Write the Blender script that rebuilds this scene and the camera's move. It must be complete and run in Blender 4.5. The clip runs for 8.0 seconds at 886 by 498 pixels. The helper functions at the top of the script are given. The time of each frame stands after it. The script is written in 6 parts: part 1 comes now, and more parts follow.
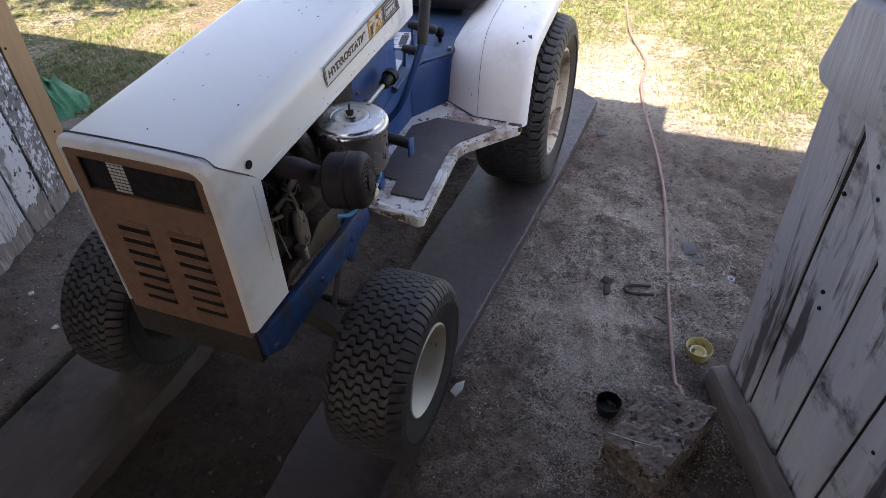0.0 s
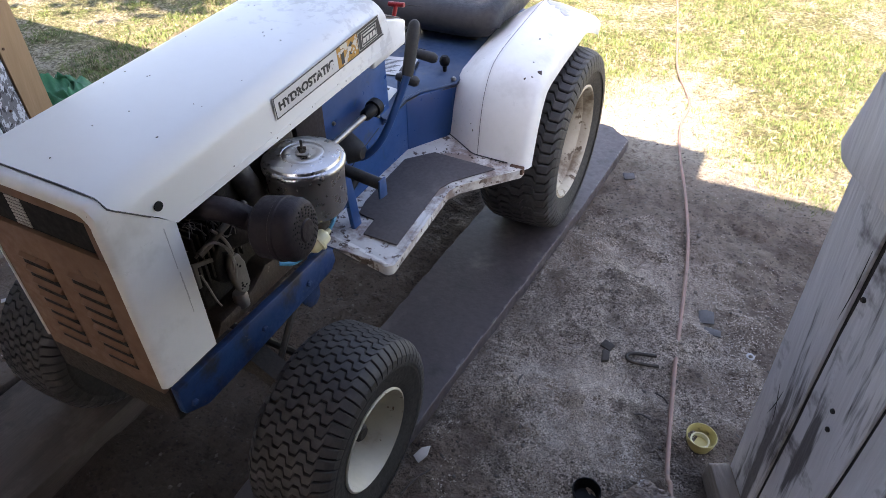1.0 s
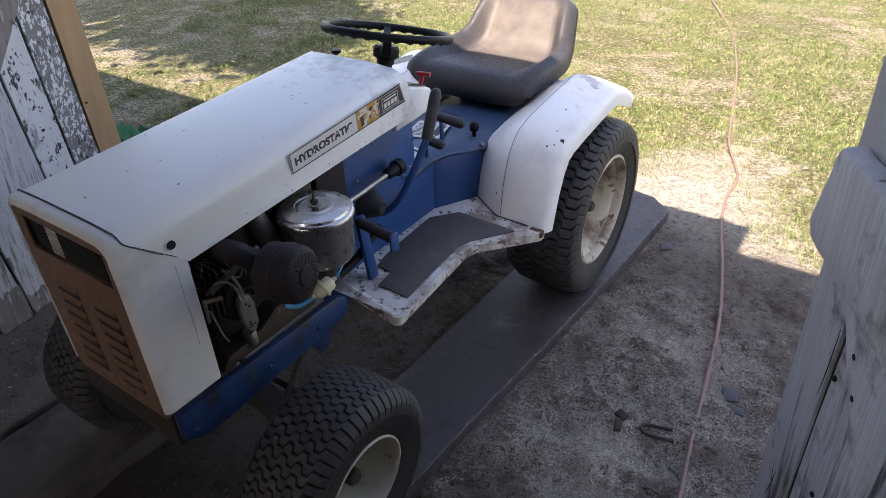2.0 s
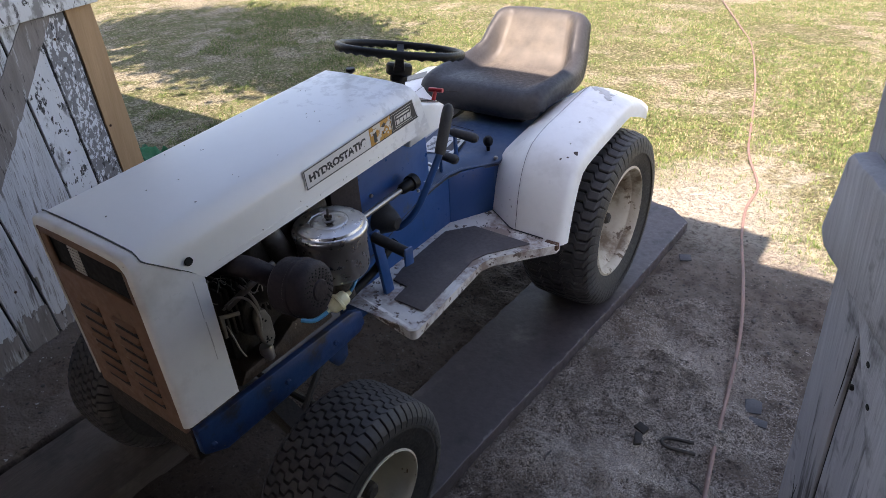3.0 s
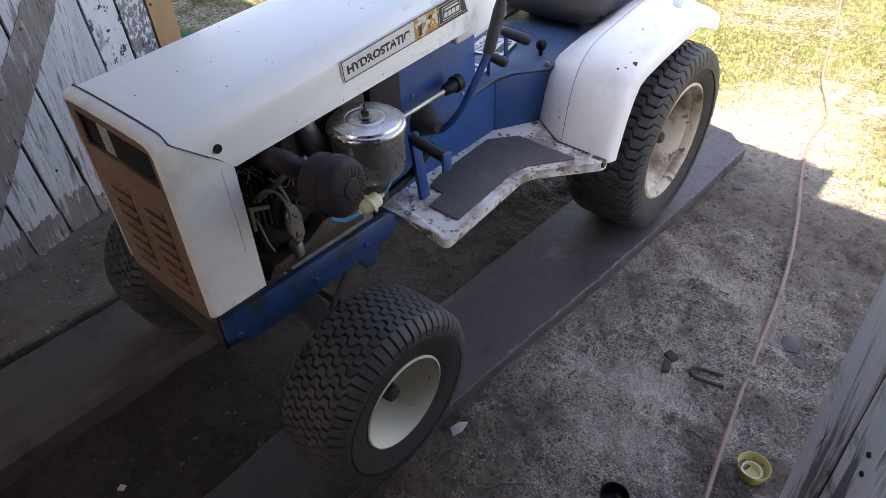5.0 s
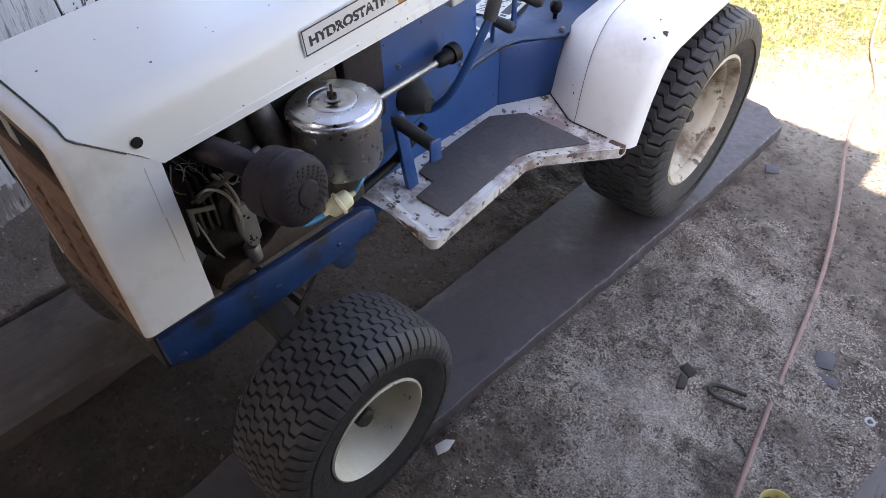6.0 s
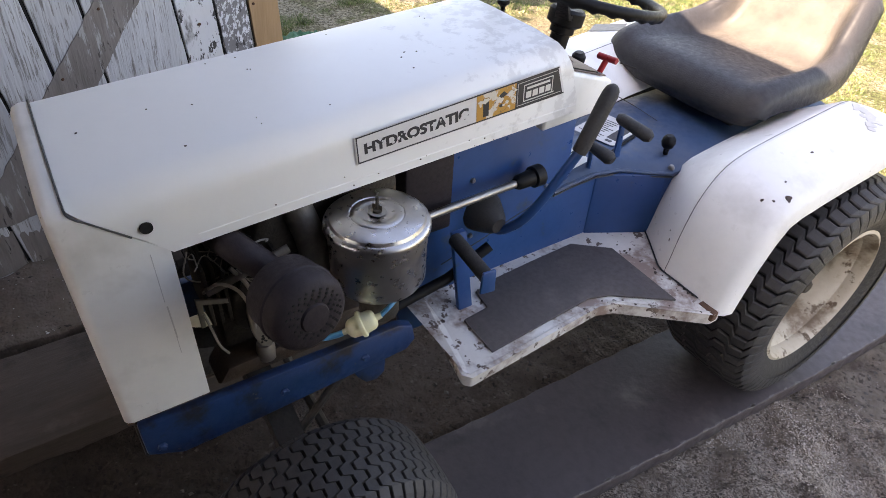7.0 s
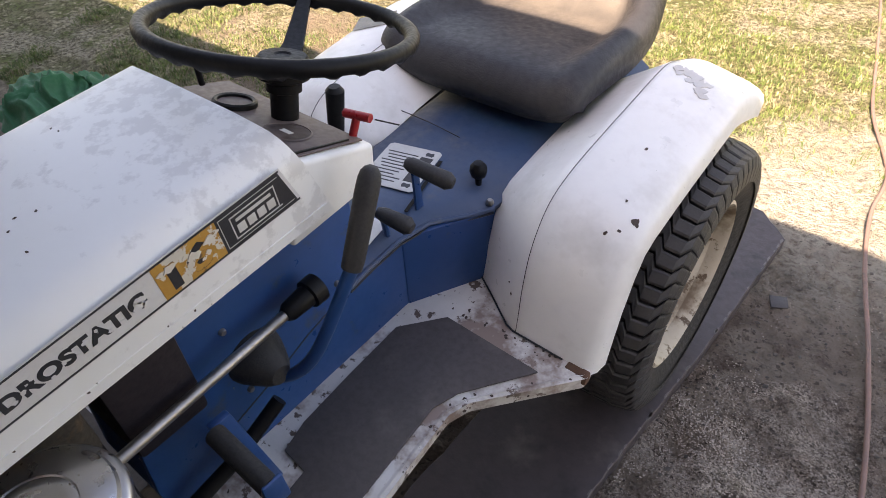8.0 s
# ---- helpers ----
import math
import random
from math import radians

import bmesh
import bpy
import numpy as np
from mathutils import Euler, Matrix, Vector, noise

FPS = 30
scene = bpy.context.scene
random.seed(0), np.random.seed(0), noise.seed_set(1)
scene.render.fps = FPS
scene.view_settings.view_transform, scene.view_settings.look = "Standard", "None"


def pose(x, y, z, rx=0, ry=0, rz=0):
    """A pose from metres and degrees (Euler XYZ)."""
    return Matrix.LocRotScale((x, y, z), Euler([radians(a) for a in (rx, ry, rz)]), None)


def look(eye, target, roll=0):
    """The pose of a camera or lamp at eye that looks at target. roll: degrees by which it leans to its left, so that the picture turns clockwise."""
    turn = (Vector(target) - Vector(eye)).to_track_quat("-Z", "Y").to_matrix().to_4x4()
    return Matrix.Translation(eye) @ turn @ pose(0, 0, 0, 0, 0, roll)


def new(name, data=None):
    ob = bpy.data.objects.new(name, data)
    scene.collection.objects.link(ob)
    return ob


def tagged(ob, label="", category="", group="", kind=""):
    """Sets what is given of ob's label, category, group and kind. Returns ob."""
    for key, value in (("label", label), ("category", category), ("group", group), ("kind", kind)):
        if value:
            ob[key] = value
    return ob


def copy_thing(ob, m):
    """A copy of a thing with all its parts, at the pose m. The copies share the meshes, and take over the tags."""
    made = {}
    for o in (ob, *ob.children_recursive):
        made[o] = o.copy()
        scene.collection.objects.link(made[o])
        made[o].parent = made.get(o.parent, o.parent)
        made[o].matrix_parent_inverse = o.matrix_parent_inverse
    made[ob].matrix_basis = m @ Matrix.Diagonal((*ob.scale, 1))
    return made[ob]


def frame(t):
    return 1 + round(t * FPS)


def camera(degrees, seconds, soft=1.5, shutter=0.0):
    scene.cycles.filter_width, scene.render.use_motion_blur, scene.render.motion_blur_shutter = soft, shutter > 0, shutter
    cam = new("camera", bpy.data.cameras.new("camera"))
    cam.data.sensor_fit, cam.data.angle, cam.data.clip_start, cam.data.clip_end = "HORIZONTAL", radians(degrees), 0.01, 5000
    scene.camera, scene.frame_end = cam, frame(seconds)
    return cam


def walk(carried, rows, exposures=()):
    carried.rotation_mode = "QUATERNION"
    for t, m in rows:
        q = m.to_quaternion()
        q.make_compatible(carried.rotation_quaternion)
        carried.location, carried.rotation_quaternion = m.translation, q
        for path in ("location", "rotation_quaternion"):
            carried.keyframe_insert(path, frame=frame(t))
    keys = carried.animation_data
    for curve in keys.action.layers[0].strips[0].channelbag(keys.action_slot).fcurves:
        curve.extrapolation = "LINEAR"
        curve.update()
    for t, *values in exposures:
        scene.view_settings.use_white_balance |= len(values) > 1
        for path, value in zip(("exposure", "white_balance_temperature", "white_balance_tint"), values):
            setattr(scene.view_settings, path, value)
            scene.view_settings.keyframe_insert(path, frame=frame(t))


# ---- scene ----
cam = camera(69.1, 8.0, 0.7)
PATH = [
    (0, (0.475, -0.795, 1.36), (-0.076, 0.622, 0.06), -1.7),
    (0.5, (0.513, -0.644, 1.322), (-0.047, 0.705, -0.045), -1.9),
    (1, (0.566, -0.57, 1.325), (-0.138, 0.81, 0.061), -0.4),
    (1.5, (0.658, -0.553, 1.344), (-0.206, 0.82, 0.174), 0.5),
    (3, (0.721, -0.549, 1.348), (-0.289, 0.809, 0.281), -3.3),
    (3.5, (0.722, -0.553, 1.339), (-0.292, 0.73, 0.188), -1.6),
    (4, (0.729, -0.559, 1.336), (-0.293, 0.683, 0.148), -0.6),
    (4.5, (0.723, -0.557, 1.33), (-0.298, 0.653, 0.107), -0.7),
    (4.7, (0.72, -0.55, 1.326), (-0.301, 0.643, 0.086), -1.4),
    (5.8, (0.614, -0.36, 1.261), (-0.368, 0.687, -0.133), -1.1),
    (6, (0.598, -0.323, 1.255), (-0.378, 0.726, -0.141), -1.1),
    (6.5, (0.585, -0.22, 1.258), (-0.541, 0.779, -0.059), 3.0),
    (7, (0.535, -0.145, 1.255), (-0.745, 0.753, 0.007), 3.6),
    (7.5, (0.398, 0.004, 1.246), (-0.8, 0.976, -0.028), 1.3),
    (8, (0.324, 0.222, 1.24), (-0.633, 1.329, -0.123), -3.5),
]
EXPOSURE = ((0, 2.26, 8100, 23), (0.5, 2.46, 8000, 23), (1, 2.57, 8000, 22), (1.5, 2.09, 7900, 22), (3, 1.88, 7800, 22), (4.5, 2.2, 8100, 22), (6, 2.88, 8300, 23), (6.5, 2.81, 8500, 23), (7, 2.57, 9000, 23), (7.5, 2.3, 9350, 24), (8, 2.1, 9500, 23.5))
walk(cam, [(t, look(eye, target, roll)) for t, eye, target, roll in PATH],
     [(t, *values) for t, *values in EXPOSURE])

# ---- light ----
from mathutils.bvhtree import BVHTree

SUN_K = 0.85                       # run of the sun's rays along y for each metre of fall
to_sun = Vector((0.15, -SUN_K, 1.0)).normalized()
world = bpy.data.worlds.new("sky")
scene.world = world
world.use_nodes = True
wn = world.node_tree.nodes
sky = wn.new("ShaderNodeTexSky")
sky.sky_type, sky.sun_disc = "NISHITA", False
sky.sun_elevation = math.asin(to_sun.z)
sky.sun_rotation = math.atan2(to_sun.x, to_sun.y)
wn["Background"].inputs["Strength"].default_value = 0.15
world.node_tree.links.new(sky.outputs[0], wn["Background"].inputs["Color"])
sun = new("sun", bpy.data.lights.new("sun", "SUN"))
sun.data.energy, sun.data.angle, sun.data.color = 5.0, radians(0.5), (1.0, 0.975, 0.945)
sun.matrix_world = look(to_sun * 20, (0, 0, 0))



# ---- materials ----
def mat(name, base, alt, scale=6.0, rough=0.5, metal=0.0, bump=0.15, bscale=90.0, grain=(1, 1, 1),
        spots=None, spots2=None, contrast=0.2, vary=0.0, gloss_vary=0.12, bdist=0.004, spec=0.5, island=0.0, grad=None, fleck=0.35):
    """A worn surface: two colours mixed by broad noise, fine relief, and optional spots (colour, scale, threshold[, softness])."""
    m = bpy.data.materials.new(name)
    m.use_nodes = True
    nt = m.node_tree
    N, L = nt.nodes, nt.links
    b = N["Principled BSDF"]
    tc = N.new("ShaderNodeTexCoord")
    mp = N.new("ShaderNodeMapping")
    mp.inputs["Scale"].default_value = grain
    L.new(tc.outputs["Object"], mp.inputs[0])

    def noise_tex(sc, detail=6, rough_=0.6, vec=mp):
        n = N.new("ShaderNodeTexNoise")
        n.inputs["Scale"].default_value, n.inputs["Detail"].default_value = sc, detail
        n.inputs["Roughness"].default_value = rough_
        L.new(vec.outputs[0], n.inputs["Vector"])
        return n

    def ramp(src, a, z):
        r = N.new("ShaderNodeMapRange")
        r.inputs["From Min"].default_value, r.inputs["From Max"].default_value = a, z
        L.new(src, r.inputs["Value"])
        return r.outputs[0]

    def mix(fac, a, z):
        x = N.new("ShaderNodeMix")
        x.data_type = "RGBA"
        L.new(fac, x.inputs[0])
        for k, v in ((6, a), (7, z)):
            if isinstance(v, tuple):
                x.inputs[k].default_value = (*v, 1)
            else:
                L.new(v, x.inputs[k])
        return x.outputs[2]

    big = noise_tex(scale)
    col = mix(ramp(big.outputs["Fac"], 0.5 - contrast, 0.5 + contrast), base, alt)
    fine = noise_tex(scale * 9, 4)
    dark = tuple(c * 0.78 for c in base)
    x = N.new("ShaderNodeMath")
    x.operation, x.inputs[1].default_value = "MULTIPLY", fleck
    L.new(ramp(fine.outputs["Fac"], 0.45, 0.75), x.inputs[0])
    col = mix(x.outputs[0], col, dark)
    if vary:
        oi = N.new("ShaderNodeObjectInfo")
        v = N.new("ShaderNodeMath")
        v.operation, v.inputs[1].default_value = "MULTIPLY", vary
        L.new(oi.outputs["Random"], v.inputs[0])
        col = mix(v.outputs[0], col, tuple(c * 0.35 for c in base))
    if island:
        gi = N.new("ShaderNodeNewGeometry")
        v = N.new("ShaderNodeMath")
        v.operation, v.inputs[1].default_value = "MULTIPLY", island
        L.new(gi.outputs["Random Per Island"], v.inputs[0])
        col = mix(v.outputs[0], col, tuple(c * 0.3 for c in base))
    for sp in (spots, spots2):
        if sp:
            sn = noise_tex(sp[1], 5, 0.65, tc if len(sp) < 5 else mp)
            if len(sp) < 5:
                nt.links.remove(sn.inputs["Vector"].links[0])
                L.new(tc.outputs["Object"], sn.inputs["Vector"])
            soft = sp[3] if len(sp) > 3 else 0.015
            fac = sn.outputs["Fac"]
            if grad and sp is spots2:                      # the wear gathers towards one end
                sx = N.new("ShaderNodeSeparateXYZ")
                L.new(tc.outputs["Object"], sx.inputs[0])
                g1 = ramp(sx.outputs[grad[0]], grad[1], grad[2])
                g2 = N.new("ShaderNodeMath")
                g2.operation, g2.inputs[1].default_value, g2.inputs[2].default_value = "MULTIPLY_ADD", grad[3], -grad[3]
                L.new(g1, g2.inputs[0])
                g3 = N.new("ShaderNodeMath")
                L.new(g2.outputs[0], g3.inputs[0]), L.new(fac, g3.inputs[1])
                fac = g3.outputs[0]
            col = mix(ramp(fac, sp[2], sp[2] + soft), col, sp[0])
    L.new(col, b.inputs["Base Color"])
    L.new(ramp(fine.outputs["Fac"], 0.5 - 0.5 / max(gloss_vary, .01), 0.5 + 0.5 / max(gloss_vary, .01)), b.inputs["Roughness"])
    r = b.inputs["Roughness"].links[0].from_node
    r.inputs["From Min"].default_value, r.inputs["From Max"].default_value = 0.3, 0.7
    r.inputs["To Min"].default_value, r.inputs["To Max"].default_value = max(0.03, rough - gloss_vary), min(1, rough + gloss_vary)
    b.inputs["Metallic"].default_value = metal
    b.inputs["Specular IOR Level"].default_value = spec
    if bump:
        bn = noise_tex(bscale, 5)
        bp = N.new("ShaderNodeBump")
        bp.inputs["Strength"].default_value, bp.inputs["Distance"].default_value = bump, bdist
        L.new(bn.outputs["Fac"], bp.inputs["Height"])
        L.new(bp.outputs[0], b.inputs["Normal"])
    return m


WHITE = mat("white_paint", (0.80, 0.795, 0.775), (0.75, 0.745, 0.72), 5, 0.36, fleck=0.2, gloss_vary=0.10, bump=0.05, bscale=45, spots=((0.30, 0.28, 0.25), 38, 0.745), spots2=((0.60, 0.585, 0.55), 7, 0.53, 0.22), contrast=0.25)
HOODW = mat("scuffed_white_paint", (0.80, 0.795, 0.775), (0.75, 0.745, 0.72), 5, 0.33, fleck=0.06, gloss_vary=0.04, bump=0.05, bscale=45, spots=((0.30, 0.28, 0.25), 38, 0.765), spots2=((0.655, 0.645, 0.625), 40, 0.47, 0.09), contrast=0.4, grad=(1, 0.12, 0.46, 0.34))
DUSTB = mat("dusty_blue_paint", (0.024, 0.068, 0.150), (0.046, 0.066, 0.108), 7, 0.45, bump=0.08, bscale=60, spots=((0.115, 0.115, 0.120), 8, 0.55, 0.18))
RIMD = mat("muddy_cream_rim", (0.56, 0.50, 0.40), (0.40, 0.33, 0.24), 9, 0.6, bump=0.15, spots=((0.18, 0.125, 0.08), 9, 0.50, 0.14), spots2=((0.11, 0.07, 0.04), 26, 0.575, 0.05))
CHIPW = mat("chipped_board_edge", (0.17, 0.155, 0.145), (0.10, 0.09, 0.085), 40, 0.85, bump=0.2)
WORN = mat("worn_grey_primer", (0.55, 0.54, 0.525), (0.47, 0.46, 0.445), 40, 0.6, bump=0.05)
RUST = mat("rusty_bare_steel", (0.13, 0.06, 0.032), (0.07, 0.035, 0.022), 60, 0.85, bump=0.3)
NEARBLACK = mat("near_black", (0.012, 0.011, 0.011), (0.018, 0.016, 0.015), 20, 0.9, bump=0.1)
CHIP = mat("bare_rusty_steel", (0.040, 0.028, 0.022), (0.07, 0.042, 0.03), 80, 0.7, bump=0.0)
CHIPPED = mat("chipped_white_paint", (0.70, 0.68, 0.65), (0.58, 0.54, 0.49), 9, 0.5, bump=0.2, bscale=60, spots=((0.11, 0.075, 0.06), 34, 0.575, 0.03), spots2=((0.27, 0.195, 0.165), 10, 0.50, 0.12))
BLUE = mat("blue_paint", (0.009, 0.068, 0.212), (0.008, 0.050, 0.165), 6, 0.38, bump=0.06, bscale=50, spots=((0.045, 0.06, 0.09), 12, 0.60, 0.1), spots2=((0.20, 0.18, 0.16), 60, 0.74))
TAN = mat("tan_paint", (0.21, 0.118, 0.072), (0.14, 0.078, 0.05), 7, 0.6, bump=0.1, spots=((0.10, 0.06, 0.04), 16, 0.63, 0.06))
RAILB = mat("greasy_blue_paint", (0.010, 0.050, 0.155), (0.008, 0.026, 0.074), 9, 0.42, bump=0.2, bscale=50, spots=((0.014, 0.015, 0.020), 13, 0.51, 0.14), spots2=((0.10, 0.085, 0.07), 40, 0.68, 0.03))
TREAD = mat("dusty_tread_rubber", (0.046, 0.043, 0.043), (0.023, 0.022, 0.022), 30, 0.62, bump=0.3, bscale=200, spots=((0.085, 0.076, 0.066), 14, 0.60, 0.2), bdist=0.002)
TYRE = mat("tyre_rubber", (0.016, 0.015, 0.015), (0.026, 0.024, 0.023), 14, 0.7, bump=0.25, bscale=150, spots=((0.075, 0.065, 0.055), 9, 0.60, 0.2))
RIM = mat("cream_rim_paint", (0.62, 0.58, 0.48), (0.50, 0.45, 0.35), 9, 0.42, bump=0.08, spots=((0.17, 0.10, 0.055), 28, 0.645), spots2=((0.34, 0.27, 0.18), 8, 0.58, 0.15))
BLACK = mat("black_plastic", (0.0045, 0.0047, 0.0058), (0.008, 0.008, 0.0085), 20, 0.5, bump=0.08, spec=0.2)
GRIP = mat("grey_rubber_grip", (0.026, 0.026, 0.027), (0.046, 0.043, 0.042), 30, 0.6, bump=0.2, spec=0.3)
MATB = mat("rubber_mat", (0.070, 0.060, 0.060), (0.094, 0.080, 0.078), 11, 0.8, bump=0.2, bscale=220, spots=((0.13, 0.112, 0.102), 10, 0.6, 0.2))
VINYL = mat("seat_vinyl", (0.027, 0.027, 0.030), (0.037, 0.036, 0.038), 9, 0.55, bump=0.4, bscale=260, spots=((0.075, 0.068, 0.062), 5, 0.55, 0.25), bdist=0.002, spec=0.35)


def dust_and_sun_on(m, colour, lo, hi, soft):
    """Paler colour, part dust and part painted sun, in the hollow between two corners, fading out unevenly at its rim.
    """
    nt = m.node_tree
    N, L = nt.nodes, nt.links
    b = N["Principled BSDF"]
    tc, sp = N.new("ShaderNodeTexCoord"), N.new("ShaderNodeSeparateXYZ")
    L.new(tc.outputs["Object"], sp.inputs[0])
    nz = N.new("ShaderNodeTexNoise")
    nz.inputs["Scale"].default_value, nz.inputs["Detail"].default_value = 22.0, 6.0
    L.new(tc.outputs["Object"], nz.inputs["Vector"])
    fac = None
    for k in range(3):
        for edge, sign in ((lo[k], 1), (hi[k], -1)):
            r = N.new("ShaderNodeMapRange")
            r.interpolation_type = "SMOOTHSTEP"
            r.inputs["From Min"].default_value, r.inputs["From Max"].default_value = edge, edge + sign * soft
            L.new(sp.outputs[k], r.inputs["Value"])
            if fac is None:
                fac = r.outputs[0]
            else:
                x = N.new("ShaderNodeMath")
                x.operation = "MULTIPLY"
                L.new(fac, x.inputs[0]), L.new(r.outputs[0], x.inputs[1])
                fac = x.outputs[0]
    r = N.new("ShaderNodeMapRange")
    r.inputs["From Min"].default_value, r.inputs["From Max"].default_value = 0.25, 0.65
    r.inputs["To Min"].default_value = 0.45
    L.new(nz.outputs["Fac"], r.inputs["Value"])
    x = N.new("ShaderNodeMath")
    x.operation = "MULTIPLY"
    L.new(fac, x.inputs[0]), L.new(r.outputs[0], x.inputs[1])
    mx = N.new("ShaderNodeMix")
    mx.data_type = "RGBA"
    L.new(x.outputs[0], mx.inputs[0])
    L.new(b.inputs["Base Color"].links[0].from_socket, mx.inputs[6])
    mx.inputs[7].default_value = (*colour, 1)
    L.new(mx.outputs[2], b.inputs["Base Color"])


# settled dust and the sun on the seat, both put into the vinyl's colour
dust_and_sun_on(VINYL, (0.108, 0.095, 0.081), (-0.205, 1.27, 0.60), (0.115, 1.56, 0.872), 0.05)
CHROME = mat("chrome", (0.55, 0.535, 0.53), (0.44, 0.425, 0.415), 8, 0.33, 1.0, bump=0.02, spots=((0.50, 0.46, 0.42), 22, 0.62, 0.14))
STEEL = mat("worn_steel", (0.42, 0.40, 0.38), (0.28, 0.26, 0.24), 18, 0.4, 0.9, bump=0.1)
IRON = mat("dirty_cast_iron", (0.032, 0.028, 0.025), (0.055, 0.045, 0.036), 22, 0.7, 0.3, bump=0.5, bscale=110, spots=((0.10, 0.065, 0.04), 14, 0.6, 0.1))
SOOT = mat("burnt_muffler_steel", (0.020, 0.016, 0.020), (0.030, 0.024, 0.028), 14, 0.6, 0.0, bump=0.2, bscale=120, spots=((0.065, 0.042, 0.038), 13, 0.64, 0.15), spec=0.18)
ALU = mat("grimy_aluminium", (0.22, 0.20, 0.18), (0.06, 0.05, 0.042), 20, 0.55, 0.6, bump=0.3)
PALEM = mat("oily_pale_metal", (0.24, 0.225, 0.20), (0.14, 0.13, 0.115), 26, 0.5, 0.3, bump=0.15, spots=((0.07, 0.055, 0.042), 30, 0.60, 0.05))
RUSTY = mat("rusty_oily_iron", (0.060, 0.036, 0.023), (0.026, 0.018, 0.014), 24, 0.6, 0.1, bump=0.5, bscale=110, spots=((0.24, 0.20, 0.15), 40, 0.66, 0.04))
RED = mat("red_plastic", (0.42, 0.02, 0.025), (0.34, 0.015, 0.02), 20, 0.35, bump=0.03)
DASH = mat("brown_dash_panel", (0.120, 0.083, 0.079), (0.088, 0.062, 0.060), 12, 0.62, bump=0.1, spots=((0.155, 0.115, 0.108), 9, 0.6, 0.15))
PLANKW = mat("dusty_old_plank", (0.085, 0.066, 0.056), (0.056, 0.044, 0.038), 5, 0.7, bump=0.4, bscale=40, grain=(6, 0.7, 6), spots=((0.12, 0.10, 0.085), 7, 0.57, 0.15), spots2=((0.028, 0.022, 0.02), 5, 0.56, 0.12))
PLANKM = mat("grey_belt_rubber", (0.052, 0.040, 0.042), (0.068, 0.053, 0.053), 5, 0.55, bump=0.25, bscale=70, spots=((0.11, 0.095, 0.085), 6, 0.58, 0.16), spots2=((0.018, 0.016, 0.017), 3.5, 0.56, 0.12))
WOODW = mat("flaking_white_boards", (0.72, 0.73, 0.76), (0.56, 0.565, 0.59), 3, 0.8, bump=0.6, bscale=14, grain=(7, 7, 0.5), spots=((0.23, 0.215, 0.21), 10, 0.56, 0.08, 1), spots2=((0.30, 0.29, 0.29), 30, 0.56, 0.05, 1), vary=0.25, bdist=0.006)
WOODG = mat("grey_weathered_boards", (0.60, 0.60, 0.64), (0.42, 0.42, 0.45), 3, 0.75, bump=0.6, bscale=14, grain=(7, 7, 0.6), spots=((0.085, 0.082, 0.09), 2.4, 0.545, 0.07, 1), spots2=((0.075, 0.068, 0.072), 7, 0.55, 0.12), vary=0.25, bdist=0.005)
WOODP = mat("raw_pine", (0.46, 0.285, 0.155), (0.37, 0.22, 0.115), 4, 0.65, bump=0.3, bscale=16, grain=(9, 9, 0.7), bdist=0.003)
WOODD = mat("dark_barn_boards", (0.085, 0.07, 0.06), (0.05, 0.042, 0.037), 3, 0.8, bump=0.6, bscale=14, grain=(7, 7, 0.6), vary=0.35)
PEEL = mat("peeling_white_paint", (0.74, 0.745, 0.77), (0.60, 0.605, 0.63), 3, 0.8, bump=0.6, bscale=16, grain=(1, 1, 0.5), spots=((0.060, 0.056, 0.060), 62, 0.575, 0.02, 1), spots2=((0.26, 0.25, 0.25), 10, 0.57, 0.06, 1), bdist=0.006)
PEELG = mat("bare_speckled_board", (0.24, 0.232, 0.24), (0.15, 0.145, 0.15), 5, 0.8, bump=0.6, bscale=16, grain=(1, 1, 0.5), spots=((0.68, 0.69, 0.72), 95, 0.52, 0.03, 1), spots2=((0.06, 0.056, 0.06), 60, 0.60, 0.03, 1), bdist=0.006)
BARE = mat("bare_brown_board", (0.30, 0.268, 0.255), (0.18, 0.155, 0.142), 5, 0.8, bump=0.6, bscale=14, grain=(7, 7, 1.0), spots=((0.44, 0.43, 0.43), 9, 0.585, 0.05, 1), spots2=((0.06, 0.05, 0.047), 14, 0.60, 0.05, 1))
WOODB = mat("dark_rotten_board", (0.21, 0.175, 0.150), (0.10, 0.083, 0.072), 4, 0.85, bump=0.8, bscale=14, grain=(1.2, 6, 6), bdist=0.008)
CONC = mat("dirty_concrete", (0.230, 0.184, 0.156), (0.110, 0.086, 0.072), 16, 0.9, bump=1.0, bscale=60, spots=((0.36, 0.33, 0.30), 40, 0.60, 0.04), spots2=((0.03, 0.026, 0.024), 34, 0.57, 0.05), bdist=0.006)

# strip white lowered halfway to the grey of its reflection
STRIPG = mat("sheen_greyed_strip", (0.66, 0.65, 0.64), (0.60, 0.585, 0.575), 18, 0.4, bump=0.03, spots=((0.33, 0.31, 0.30), 50, 0.66, 0.04))
DECALW = mat("off_white_print", (0.62, 0.61, 0.58), (0.54, 0.53, 0.50), 20, 0.45, bump=0.03)
INK = mat("black_print", (0.025, 0.026, 0.032), (0.035, 0.036, 0.04), 30, 0.4, bump=0.03)
# stands for the dark inside holes and slots; also used for oil spots
BLACKHOLE = mat("deep_black", (0.004, 0.004, 0.004), (0.006, 0.006, 0.006), 10, 0.9, bump=0.0)
